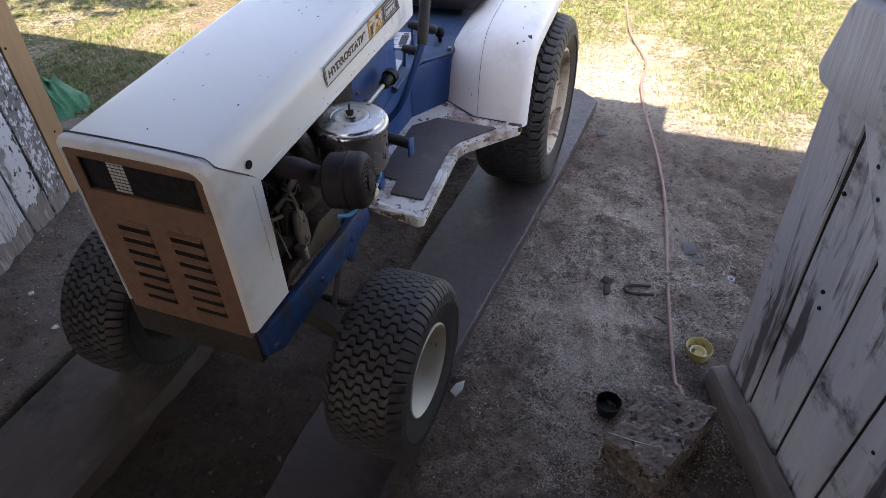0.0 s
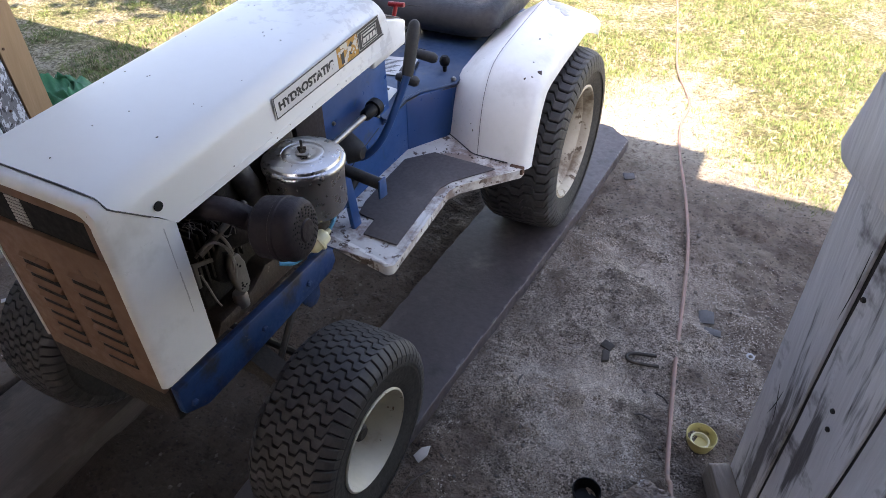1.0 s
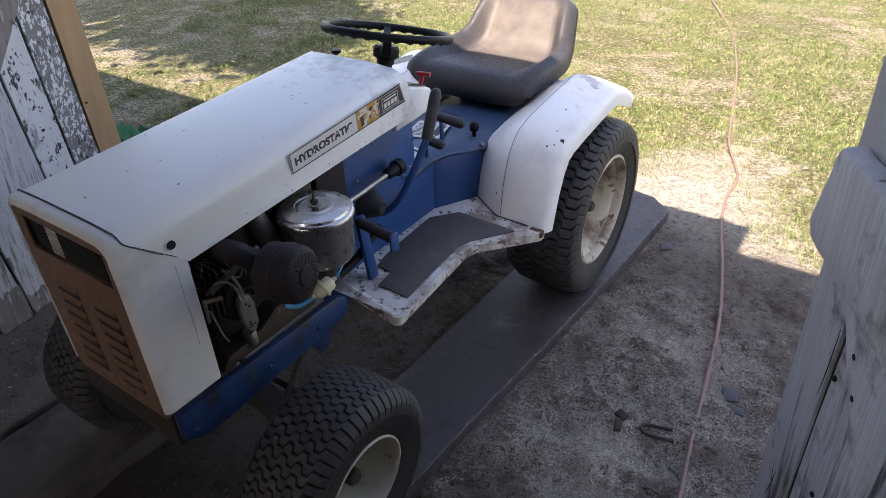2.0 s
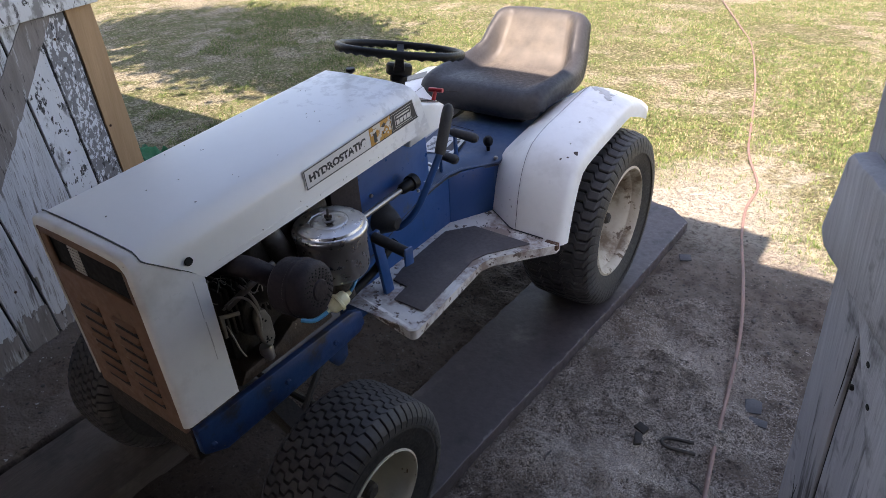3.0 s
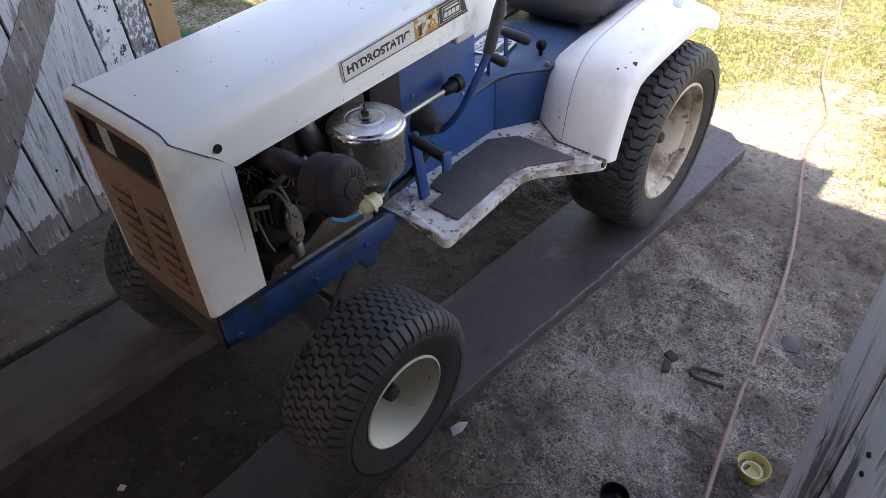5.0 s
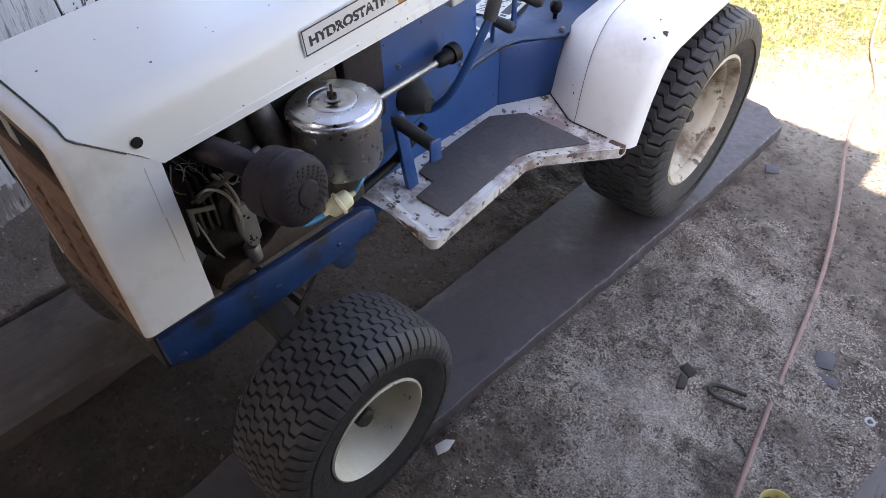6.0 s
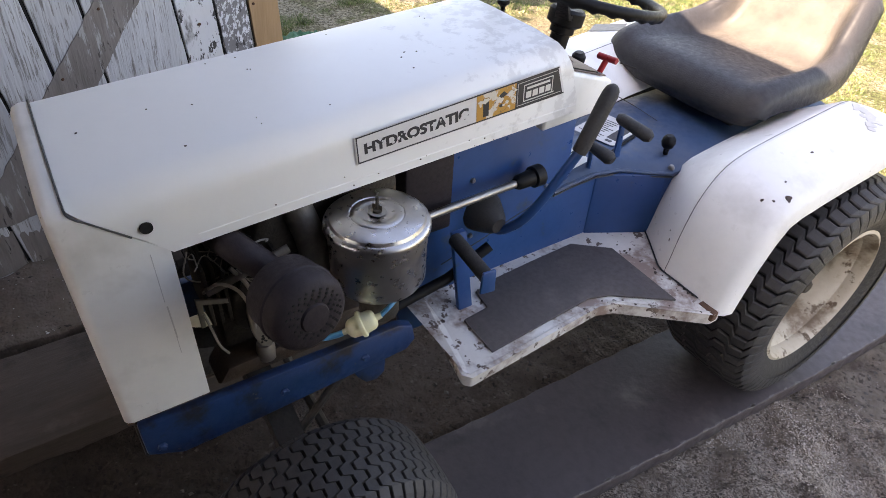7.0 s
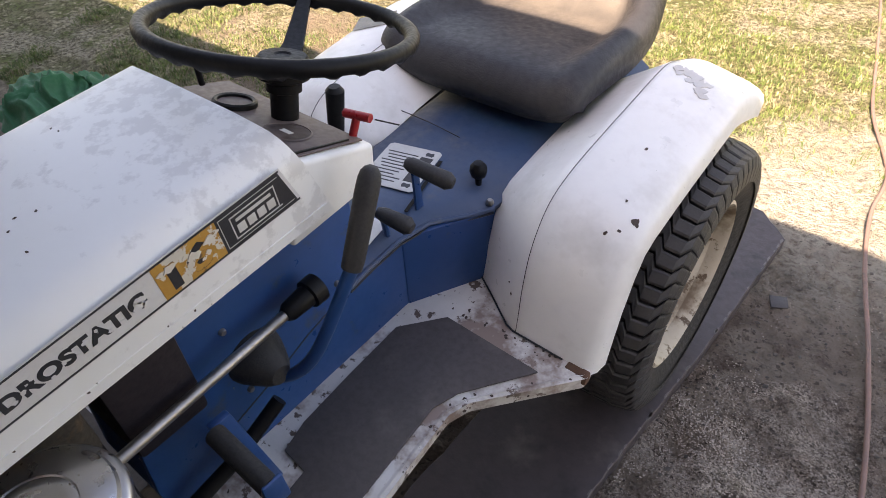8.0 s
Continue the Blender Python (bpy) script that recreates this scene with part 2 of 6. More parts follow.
ORANGE = mat("torn_orange_print", (0.52, 0.27, 0.06), (0.42, 0.20, 0.04), 40, 0.5, bump=0.05, spots=((0.60, 0.55, 0.47), 48, 0.53, 0.02), spots2=((0.16, 0.09, 0.04), 45, 0.64, 0.03))
TORN = mat("torn_pale_print", (0.66, 0.62, 0.55), (0.58, 0.52, 0.44), 60, 0.5, bump=0.05, spots=((0.30, 0.17, 0.06), 110, 0.56, 0.03))
YELLOWED = mat("yellowed_plastic", (0.74, 0.70, 0.48), (0.66, 0.61, 0.38), 20, 0.35, bump=0.03)
YELLOW = mat("dirty_yellow_plastic", (0.52, 0.44, 0.17), (0.44, 0.36, 0.14), 30, 0.45, bump=0.05, spots=((0.22, 0.18, 0.08), 30, 0.6, 0.1))
HOSEB = mat("blue_hose", (0.06, 0.30, 0.50), (0.05, 0.24, 0.42), 20, 0.35, bump=0.02)
HOSE = mat("faded_pink_hose", (0.235, 0.130, 0.104), (0.170, 0.105, 0.086), 12, 0.6, bump=0.1, spots=((0.11, 0.075, 0.062), 18, 0.6, 0.1))
WIREW = mat("pale_wire", (0.30, 0.285, 0.26), (0.16, 0.15, 0.13), 40, 0.55, bump=0.05)
SLATE = mat("grey_slate", (0.062, 0.058, 0.06), (0.045, 0.042, 0.043), 25, 0.7, bump=0.3)
GREEN = mat("green_cloth", (0.009, 0.130, 0.052), (0.006, 0.075, 0.032), 8, 0.8, bump=0.3, bscale=200)
ASH = mat("pale_grit", (0.58, 0.50, 0.425), (0.38, 0.315, 0.26), 60, 0.9, bump=0, contrast=0.12, island=0.95)
PEB = mat("mixed_pebbles", (0.16, 0.14, 0.12), (0.07, 0.06, 0.05), 30, 0.85, bump=0, contrast=0.1, island=0.6)
STRAW = mat("dry_straw", (0.46, 0.40, 0.24), (0.135, 0.115, 0.055), 26, 0.8, bump=0, contrast=0.10, island=0.5)
GRASS = mat("lawn_blades", (0.052, 0.095, 0.014), (0.170, 0.225, 0.052), 22, 0.7, bump=0, contrast=0.10, island=0.5)
LEAF = mat("tree_leaves", (0.05, 0.10, 0.02), (0.08, 0.12, 0.03), 3, 0.6, bump=0, island=0.4)
BARK = mat("grey_bark", (0.13, 0.105, 0.085), (0.08, 0.065, 0.055), 6, 0.9, bump=0.8, bscale=30, grain=(4, 4, 1))


# ---- mesh helpers ----
def part(name, bm, material, parent=None, label="", smooth=True):
    """Links a bmesh as one mesh object under a thing or a part."""
    bmesh.ops.recalc_face_normals(bm, faces=bm.faces)
    me = bpy.data.meshes.new(name)
    bm.to_mesh(me)
    bm.free()
    if smooth:
        me.shade_smooth()
        me.set_sharp_from_angle(angle=radians(38))
    me.materials.append(material)
    ob = new(name, me)
    if parent is not None:
        ob.parent = parent
    if label:
        tagged(ob, label)
    return ob


def thing(name, at, label, category, group="", rz=0):
    ob = new(name)
    ob.matrix_world = pose(*at, 0, 0, rz)
    return tagged(ob, label, category, group)


def box(x0, x1, y0, y1, z0, z1, bevel=0.004, seg=2, bm=None):
    """A bevelled box."""
    own = bmesh.new()
    r = bmesh.ops.create_cube(own, size=1.0)
    for v in r["verts"]:
        v.co = Vector(((x0 + x1) / 2 + v.co.x * (x1 - x0), (y0 + y1) / 2 + v.co.y * (y1 - y0), (z0 + z1) / 2 + v.co.z * (z1 - z0)))
    if bevel:
        bmesh.ops.bevel(own, geom=own.edges[:], offset=bevel, segments=seg, profile=0.5, affect="EDGES")
    return merge(bm, own)


def merge(bm, own):
    if bm is None:
        return own
    me = bpy.data.meshes.new("tmp")
    own.to_mesh(me)
    own.free()
    bm.from_mesh(me)
    bpy.data.meshes.remove(me)
    return bm


def moved(bm, m):
    bmesh.ops.transform(bm, matrix=m, verts=bm.verts[:])
    return bm


def prism(outline, axis, a, b, bevel=0.003, bm=None, seg=2):
    """Extrudes a 2D outline along an axis ('x': outline is (y, z); 'y': (x, z); 'z': (x, y)) from a to b."""
    own = bmesh.new()
    put = {"x": lambda p, d: (d, p[0], p[1]), "y": lambda p, d: (p[0], d, p[1]), "z": lambda p, d: (p[0], p[1], d)}[axis]
    lo = [own.verts.new(put(p, a)) for p in outline]
    hi = [own.verts.new(put(p, b)) for p in outline]
    own.faces.new(lo), own.faces.new(hi[::-1])
    n = len(outline)
    for i in range(n):
        own.faces.new((lo[i], lo[(i + 1) % n], hi[(i + 1) % n], hi[i]))
    bmesh.ops.recalc_face_normals(own, faces=own.faces)
    if bevel:
        bmesh.ops.bevel(own, geom=own.edges[:], offset=bevel, segments=seg, profile=0.5, affect="EDGES")
    return merge(bm, own)


def tube(points, radius, sides=10, bm=None, close=False, radii=None):
    """A round bar along points, with capped ends."""
    own = bmesh.new()
    pts = [Vector(p) for p in points]
    n = len(pts)
    rings = []
    side = None
    for i, p in enumerate(pts):
        if close:
            d = pts[(i + 1) % n] - pts[i - 1]
        else:
            d = pts[min(i + 1, n - 1)] - pts[max(i - 1, 0)]
        d.normalize()
        if side is None:
            side = d.orthogonal().normalized()
        side = (side - d * side.dot(d)).normalized()
        up = d.cross(side)
        r = radii[i] if radii else radius
        rings.append([own.verts.new(p + (side * math.cos(2 * math.pi * k / sides) + up * math.sin(2 * math.pi * k / sides)) * r) for k in range(sides)])
    for i in range(n if close else n - 1):
        a, b = rings[i], rings[(i + 1) % n]
        for k in range(sides):
            own.faces.new((a[k], a[(k + 1) % sides], b[(k + 1) % sides], b[k]))
    if not close:
        own.faces.new(rings[0][::-1]), own.faces.new(rings[-1])
    return merge(bm, own)


def spline(points, steps=8):
    """A smooth curve through points (Catmull-Rom)."""
    P = [Vector(p) for p in points]
    P = [P[0] * 2 - P[1]] + P + [P[-1] * 2 - P[-2]]
    out = []
    for i in range(1, len(P) - 2):
        a, b, c, d = P[i - 1:i + 3]
        for k in range(steps):
            t = k / steps
            out.append(0.5 * (2 * b + (c - a) * t + (2 * a - 5 * b + 4 * c - d) * t * t + (3 * b - a - 3 * c + d) * t ** 3))
    out.append(P[-2])
    return out


def lathe(profile, axis="z", at=(0, 0, 0), sides=40, bm=None, close=False, caps=True):
    """Turns a profile of (radius, height) round an axis through at."""
    own = bmesh.new()
    rings = []
    for r, h in profile:
        ring = []
        for k in range(sides):
            a = 2 * math.pi * k / sides
            c, s_ = r * math.cos(a), r * math.sin(a)
            co = {"z": (c, s_, h), "x": (h, c, s_), "y": (s_, h, c)}[axis]
            ring.append(own.verts.new(Vector(co) + Vector(at)))
        rings.append(ring)
    m = len(rings)
    for i in range(m if close else m - 1):
        a, b = rings[i], rings[(i + 1) % m]
        for k in range(sides):
            own.faces.new((a[k], a[(k + 1) % sides], b[(k + 1) % sides], b[k]))
    if not close and caps:
        for ring in (rings[0], rings[-1]):
            if (ring[0].co - ring[sides // 2].co).length > 1e-5:
                own.faces.new(ring)
    bmesh.ops.remove_doubles(own, verts=own.verts[:], dist=1e-6)
    return merge(bm, own)


def loft(sections, bm=None, cap=True, closed=True):
    """Skins a row of equal-length loops of points."""
    own = bmesh.new()
    rows = [[own.verts.new(p) for p in s] for s in sections]
    n = len(rows[0])
    for a, b in zip(rows, rows[1:]):
        for k in range(n if closed else n - 1):
            own.faces.new((a[k], a[(k + 1) % n], b[(k + 1) % n], b[k]))
    if cap:
        own.faces.new(rows[0][::-1]), own.faces.new(rows[-1])
    return merge(bm, own)


def thick(bm, t):
    """Gives an open sheet a thickness, inwards."""
    bmesh.ops.recalc_face_normals(bm, faces=bm.faces)
    bmesh.ops.solidify(bm, geom=bm.faces[:], thickness=t)
    return bm


# ---- the ground ----
def smooth_noise(x, y, s, seed=0.0):
    return noise.noise(Vector((x * s + seed, y * s - seed, seed * 1.7)))


PLANK_Z = 0.045


def ground_z(x, y):
    near = max(0.0, 1.0 - (abs(x) + abs(y - 0.8)) / 9.0)
    z = 0.012 * smooth_noise(x, y, 2.2, 3.1) + 0.008 * smooth_noise(x, y, 7.0, 8.3) + 0.005 * smooth_noise(x, y, 22.0, 1.7)
    heap = math.exp(-((x - 0.42) / 0.3) ** 2 - ((y - 0.75) / 0.45) ** 2)
    z += 0.012 * heap + heap * 0.045 * smooth_noise(x, y, 7.0, 5.5)
    if near > 0.5:
        z += 0.016 * smooth_noise(x, y, 15.0, 4.4) + 0.009 * smooth_noise(x, y, 36.0, 7.1)
        # the print of a tyre beside the runner
        print_ = math.exp(-((x - 0.16 - 0.08 * y) / 0.05) ** 2 - ((y - 0.42) / 0.22) ** 2)
        z += 0.006 * print_ * math.sin((0.85 * y - 0.5 * x) * 200)
        z -= 0.010 * max(0.0, smooth_noise(x, y, 12.0, 9.9) - 0.25)
    # the floor beyond the far runner lies level with its top
    edge_x = -0.874 - 0.012 * max(0.0, smooth_noise(y, 0.0, 9.0, 2.2))
    if edge_x < x < -0.84 and y < 0.9:
        return -0.045
    bank = max(0.0, min(1.0, (edge_x - x) / 0.004)) * max(0.0, min(1.0, (1.15 - y) / 0.5)) * max(0.0, min(1.0, (3.3 + x) / 0.8))
    return z * near + 0.03 * (1 - near) * smooth_noise(x, y, 0.3, 2.0) + 0.052 * bank


def spread(lo, hi, a, b, fine, grow):
    """Grid lines, fine between a and b and ever wider out to lo and hi."""
    mid = list(np.arange(a, b + 1e-6, fine))
    out, d, p = [], fine, b
    while p < hi:
        d *= grow
        p += d
        out.append(p)
    back, d, p = [], fine, a
    while p > lo:
        d *= grow
        p -= d
        back.append(p)
    return back[::-1] + mid + out


def build_ground():
    xs = spread(-900, 900, -1.75, 1.1, 0.0125, 1.16)
    ys = spread(-900, 1500, -0.8, 2.5, 0.0125, 1.16)
    verts = [(x, y, ground_z(x, y)) for y in ys for x in xs]
    n = len(xs)
    faces = [(j * n + i, j * n + i + 1, (j + 1) * n + i + 1, (j + 1) * n + i) for j in range(len(ys) - 1) for i in range(n - 1)]
    me = bpy.data.meshes.new("ground")
    me.from_pydata(verts, [], faces)
    me.shade_smooth()
    m = bpy.data.materials.new("yard_ground")
    m.use_nodes = True
    nt = m.node_tree
    N, L = nt.nodes, nt.links
    b = N["Principled BSDF"]
    b.inputs["Roughness"].default_value = 0.95
    b.inputs["Specular IOR Level"].default_value = 0.2
    geo = N.new("ShaderNodeTexCoord")
    sep = N.new("ShaderNodeSeparateXYZ")
    L.new(geo.outputs["Object"], sep.inputs[0])

    def nz(scale, detail=6, rough_=0.6):
        t = N.new("ShaderNodeTexNoise")
        t.inputs["Scale"].default_value, t.inputs["Detail"].default_value, t.inputs["Roughness"].default_value = scale, detail, rough_
        L.new(geo.outputs["Object"], t.inputs["Vector"])
        return t.outputs["Fac"]

    def op(kind, a, c, clamp=False):
        t = N.new("ShaderNodeMath")
        t.operation, t.use_clamp = kind, clamp
        for k, v in ((0, a), (1, c)):
            if isinstance(v, (int, float)):
                t.inputs[k].default_value = v
            else:
                L.new(v, t.inputs[k])
        return t.outputs[0]

    def rng(v, a, z):
        t = N.new("ShaderNodeMapRange")
        t.inputs["From Min"].default_value, t.inputs["From Max"].default_value = a, z
        L.new(v, t.inputs["Value"])
        return t.outputs[0]

    def mix(f, a, z):
        t = N.new("ShaderNodeMix")
        t.data_type = "RGBA"
        L.new(f, t.inputs[0])
        for k, v in ((6, a), (7, z)):
            if isinstance(v, tuple):
                t.inputs[k].default_value = (*v, 1)
            else:
                L.new(v, t.inputs[k])
        return t.outputs[2]

    n1, n2, n3, n4 = nz(1.1), nz(7.0), nz(55.0), nz(190.0, 3)
    dirt = mix(rng(n2, 0.35, 0.65), (0.195, 0.148, 0.118), (0.112, 0.084, 0.066))
    dirt = mix(op("MULTIPLY", rng(n3, 0.5, 0.75), 0.45), dirt, (0.20, 0.165, 0.13))
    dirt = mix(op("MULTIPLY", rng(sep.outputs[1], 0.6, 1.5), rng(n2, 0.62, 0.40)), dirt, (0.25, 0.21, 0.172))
    # pale wood ash and grit, strewn beside the runner: light and dark grains
    dx = op("POWER", op("DIVIDE", op("SUBTRACT", sep.outputs[0], 0.39), 0.38), 2)
    dy = op("POWER", op("DIVIDE", op("SUBTRACT", sep.outputs[1], 0.64), 0.76), 2)
    heap = op("SUBTRACT", 1.0, op("ADD", dx, dy))
    ash = op("ADD", heap, op("MULTIPLY", op("SUBTRACT", n2, 0.5), 3.2))
    ash = op("ADD", ash, op("MULTIPLY", op("SUBTRACT", nz(18.0), 0.5), 1.6))
    ash = op("ADD", ash, op("MULTIPLY", op("SUBTRACT", nz(2.6), 0.5), 3.0))
    lx = op("POWER", op("DIVIDE", op("SUBTRACT", sep.outputs[0], -1.12), 0.26), 2)
    ly = op("POWER", op("DIVIDE", op("SUBTRACT", sep.outputs[1], 0.33), 0.42), 2)
    ash = op("MAXIMUM", ash, op("ADD", op("SUBTRACT", 0.55, op("ADD", lx, ly)), op("MULTIPLY", op("SUBTRACT", nz(9.0), 0.5), 3.0)))
    hx = op("POWER", op("DIVIDE", op("SUBTRACT", sep.outputs[0], 0.24), 0.16), 2)
    hy = op("POWER", op("DIVIDE", op("SUBTRACT", sep.outputs[1], 0.30), 0.26), 2)
    ash = op("SUBTRACT", ash, op("MAXIMUM", op("SUBTRACT", 0.55, op("ADD", hx, hy)), 0.0))

    def grains(scale):
        vo = N.new("ShaderNodeTexVoronoi")
        vo.inputs["Scale"].default_value = scale
        L.new(geo.outputs["Object"], vo.inputs["Vector"])
        sc = N.new("ShaderNodeSeparateColor")
        L.new(vo.outputs["Color"], sc.inputs[0])
        return sc.outputs[0]

    g_fine, g_mid = grains(330.0), grains(150.0)
    pale = mix(g_fine, (0.10, 0.076, 0.059), (0.70, 0.595, 0.50))
    soil = mix(op("MULTIPLY", rng(ash, -0.1, 0.9), 0.85), dirt, pale)
    lump = op("ADD", nz(11.0, 5, 0.7), op("MULTIPLY", op("SUBTRACT", n3, 0.5), 0.4))
    soil = mix(op("MULTIPLY", rng(lump, 0.55, 0.66), 0.62), soil, (0.085, 0.058, 0.044))
    soil = mix(op("MULTIPLY", rng(g_mid, 0.93, 0.97), op("MULTIPLY", rng(n3, 0.45, 0.6), 0.5)), soil, (0.30, 0.27, 0.235))
    soil = mix(op("MULTIPLY", rng(g_mid, 0.10, 0.04), 0.6), soil, (0.035, 0.028, 0.023))
    soil = mix(op("MULTIPLY", rng(op("ADD", nz(3.3), op("MULTIPLY", op("SUBTRACT", nz(16.0), 0.5), 0.35)), 0.53, 0.64), 0.65), soil, (0.075, 0.057, 0.046))
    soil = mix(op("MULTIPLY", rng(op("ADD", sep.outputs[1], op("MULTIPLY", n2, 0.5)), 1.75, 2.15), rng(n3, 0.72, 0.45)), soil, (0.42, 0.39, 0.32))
    # painted shade where the tractor stands, and greyer trodden floor beyond the far runner
    floor_shade = op("MULTIPLY", rng(op("ADD", sep.outputs[0], op("MULTIPLY", n2, 0.08)), 0.02, -0.12), rng(op("ADD", sep.outputs[1], op("MULTIPLY", n2, 0.9)), 1.05, 0.35))
    soil = mix(op("MULTIPLY", op("MULTIPLY", floor_shade, rng(sep.outputs[0], -0.84, -0.80)), 0.75), soil, (0.040, 0.032, 0.027))
    soil = mix(op("MULTIPLY", rng(op("ADD", sep.outputs[0], op("MULTIPLY", n2, 0.1)), -0.80, -0.86), rng(n2, 0.28, 0.60)), soil, (0.245, 0.205, 0.175))
    # darkness inside the gap beside the far runner, put into the soil's colour
    crack = op("MULTIPLY", rng(sep.outputs[0], -0.893, -0.880), rng(sep.outputs[1], 1.0, 0.8))
    soil = mix(op("MULTIPLY", op("MULTIPLY", crack, rng(sep.outputs[0], -0.82, -0.84)), 0.95), soil, (0.012, 0.010, 0.009))
    # dry lawn outside
    lawn = mix(rng(n2, 0.36, 0.62), (0.235, 0.207, 0.118), (0.115, 0.142, 0.044))
    lawn = mix(op("MULTIPLY", rng(op("ADD", n1, op("MULTIPLY", op("SUBTRACT", nz(4.0), 0.5), 0.9)), 0.49, 0.60), 0.85), lawn, (0.37, 0.32, 0.235))
    lawn = mix(op("MULTIPLY", rng(op("ADD", op("MULTIPLY", n3, 0.6), op("MULTIPLY", n4, 0.4)), 0.47, 0.55), 0.85), lawn, (0.062, 0.052, 0.024))
    lawn = mix(op("MULTIPLY", rng(nz(38.0, 4), 0.56, 0.64), 0.7), lawn, (0.46, 0.40, 0.26))
    edge = op("ADD", op("ADD", sep.outputs[1], op("MULTIPLY", op("MINIMUM", op("ADD", sep.outputs[0], 0.6), 0.0), -0.5)), op("MULTIPLY", op("SUBTRACT", n1, 0.5), 1.6))
    edge = op("ADD", edge, op("MULTIPLY", op("SUBTRACT", n2, 0.5), 0.8))
    bx_ = op("POWER", op("DIVIDE", op("SUBTRACT", sep.outputs[0], 0.16), 0.36), 2)
    edge = op("SUBTRACT", edge, op("MULTIPLY", op("POWER", 2.718, op("MULTIPLY", bx_, -1.0)), 0.60))
    sx_ = op("POWER", op("DIVIDE", op("SUBTRACT", sep.outputs[0], 0.30), 0.32), 2)
    sy_ = op("POWER", op("DIVIDE", op("SUBTRACT", sep.outputs[1], 2.28), 0.48), 2)
    sand = op("ADD", op("SUBTRACT", 0.8, op("ADD", sx_, sy_)), op("MULTIPLY", op("SUBTRACT", n2, 0.5), 6.0))
    lawn = mix(op("MULTIPLY", rng(sand, 0.0, 0.9), 0.75), lawn, (0.42, 0.38, 0.31))
    worn = op("MULTIPLY", op("MULTIPLY", op("MULTIPLY", rng(sep.outputs[0], -0.9, -1.5), rng(sep.outputs[0], -2.7, -2.2)), rng(sep.outputs[1], 2.7, 2.1)), rng(op("ADD", nz(2.4), op("MULTIPLY", op("SUBTRACT", n2, 0.5), 0.5)), 0.44, 0.54))
    lawn = mix(op("MULTIPLY", worn, 0.85), lawn, (0.215, 0.165, 0.120))
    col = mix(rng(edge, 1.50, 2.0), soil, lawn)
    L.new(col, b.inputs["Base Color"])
    bp = N.new("ShaderNodeBump")
    bp.inputs["Strength"].default_value, bp.inputs["Distance"].default_value = 1.0, 0.034
    L.new(op("ADD", op("ADD", op("MULTIPLY", n3, 1.0), op("MULTIPLY", n4, 0.5)), op("MULTIPLY", nz(22.0), 1.2)), bp.inputs["Height"])
    L.new(bp.outputs[0], b.inputs["Normal"])
    me.materials.append(m)
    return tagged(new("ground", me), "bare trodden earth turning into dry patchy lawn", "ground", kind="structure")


ground = build_ground()


# ---- the barn ----
EAVE_Z, EAVE_Y = 1.85, 0.08        # the roof's front edge; its underside rises towards the back
ROOF_RISE = 0.36


def roof_z(y):
    return EAVE_Z + (EAVE_Y - y) * ROOF_RISE


def wall_prism(name, x0, x1, y0, y1, label):
    """A board wall from the ground to the sloping roof."""
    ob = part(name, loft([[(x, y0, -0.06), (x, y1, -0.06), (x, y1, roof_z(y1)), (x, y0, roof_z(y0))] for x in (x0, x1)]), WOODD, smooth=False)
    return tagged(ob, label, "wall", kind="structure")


# walls out of view, added to keep daylight off the inside
wall_prism("wall_front_left", -3.4, -1.66, -0.06, 0.04, "unseen dark board wall added beside the doorway to block daylight")
wall_prism("wall_front_right", 1.02, 2.6, -0.06, 0.04, "unseen dark board wall added beside the doorway to block daylight")
wall_prism("wall_west", -3.5, -3.4, -3.6, 0.04, "unseen dark board wall added to close off the barn")
wall_prism("wall_east", 2.6, 2.7, -3.6, 0.04, "unseen dark board wall added to close off the barn")
# the gap between these two is added to let fill light in
wall_prism("wall_south", -3.5, -0.3, -3.7, -3.6, "unseen dark board wall beside an opening added for fill light")
wall_prism("wall_south_east", 0.5, 2.7, -3.7, -3.6, "unseen dark board wall beside an opening added for fill light")
# unseen roof and canopy, placed so their edges cast the shadow line outside
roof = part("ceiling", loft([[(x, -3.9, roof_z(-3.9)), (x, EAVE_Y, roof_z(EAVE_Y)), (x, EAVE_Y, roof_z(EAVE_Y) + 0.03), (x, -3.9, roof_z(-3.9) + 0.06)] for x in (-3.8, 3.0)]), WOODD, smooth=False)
tagged(roof, "unseen dark board roof added to shade the barn", "roof", kind="structure")
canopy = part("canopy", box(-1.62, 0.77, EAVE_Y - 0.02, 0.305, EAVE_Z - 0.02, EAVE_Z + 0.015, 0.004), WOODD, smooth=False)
tagged(canopy, "unseen dark board added over the doorway to shape the shadow edge", "canopy", kind="structure")


# the two leaves of the barn door, standing open
def jag(outline, step=0.025, amount=0.0018, seed=1):
    """A worn outline: each side broken up into short uneven pieces."""
    rnd = random.Random(seed)
    out = []
    for (x0, y0), (x1, y1) in zip(outline, outline[1:] + outline[:1]):
        n = max(1, int(math.hypot(x1 - x0, y1 - y0) / step))
        for k in range(n):
            u = k / n
            out.append((x0 + (x1 - x0) * u + rnd.uniform(-amount, amount), y0 + (y1 - y0) * u + rnd.uniform(-amount, amount)))
    return out


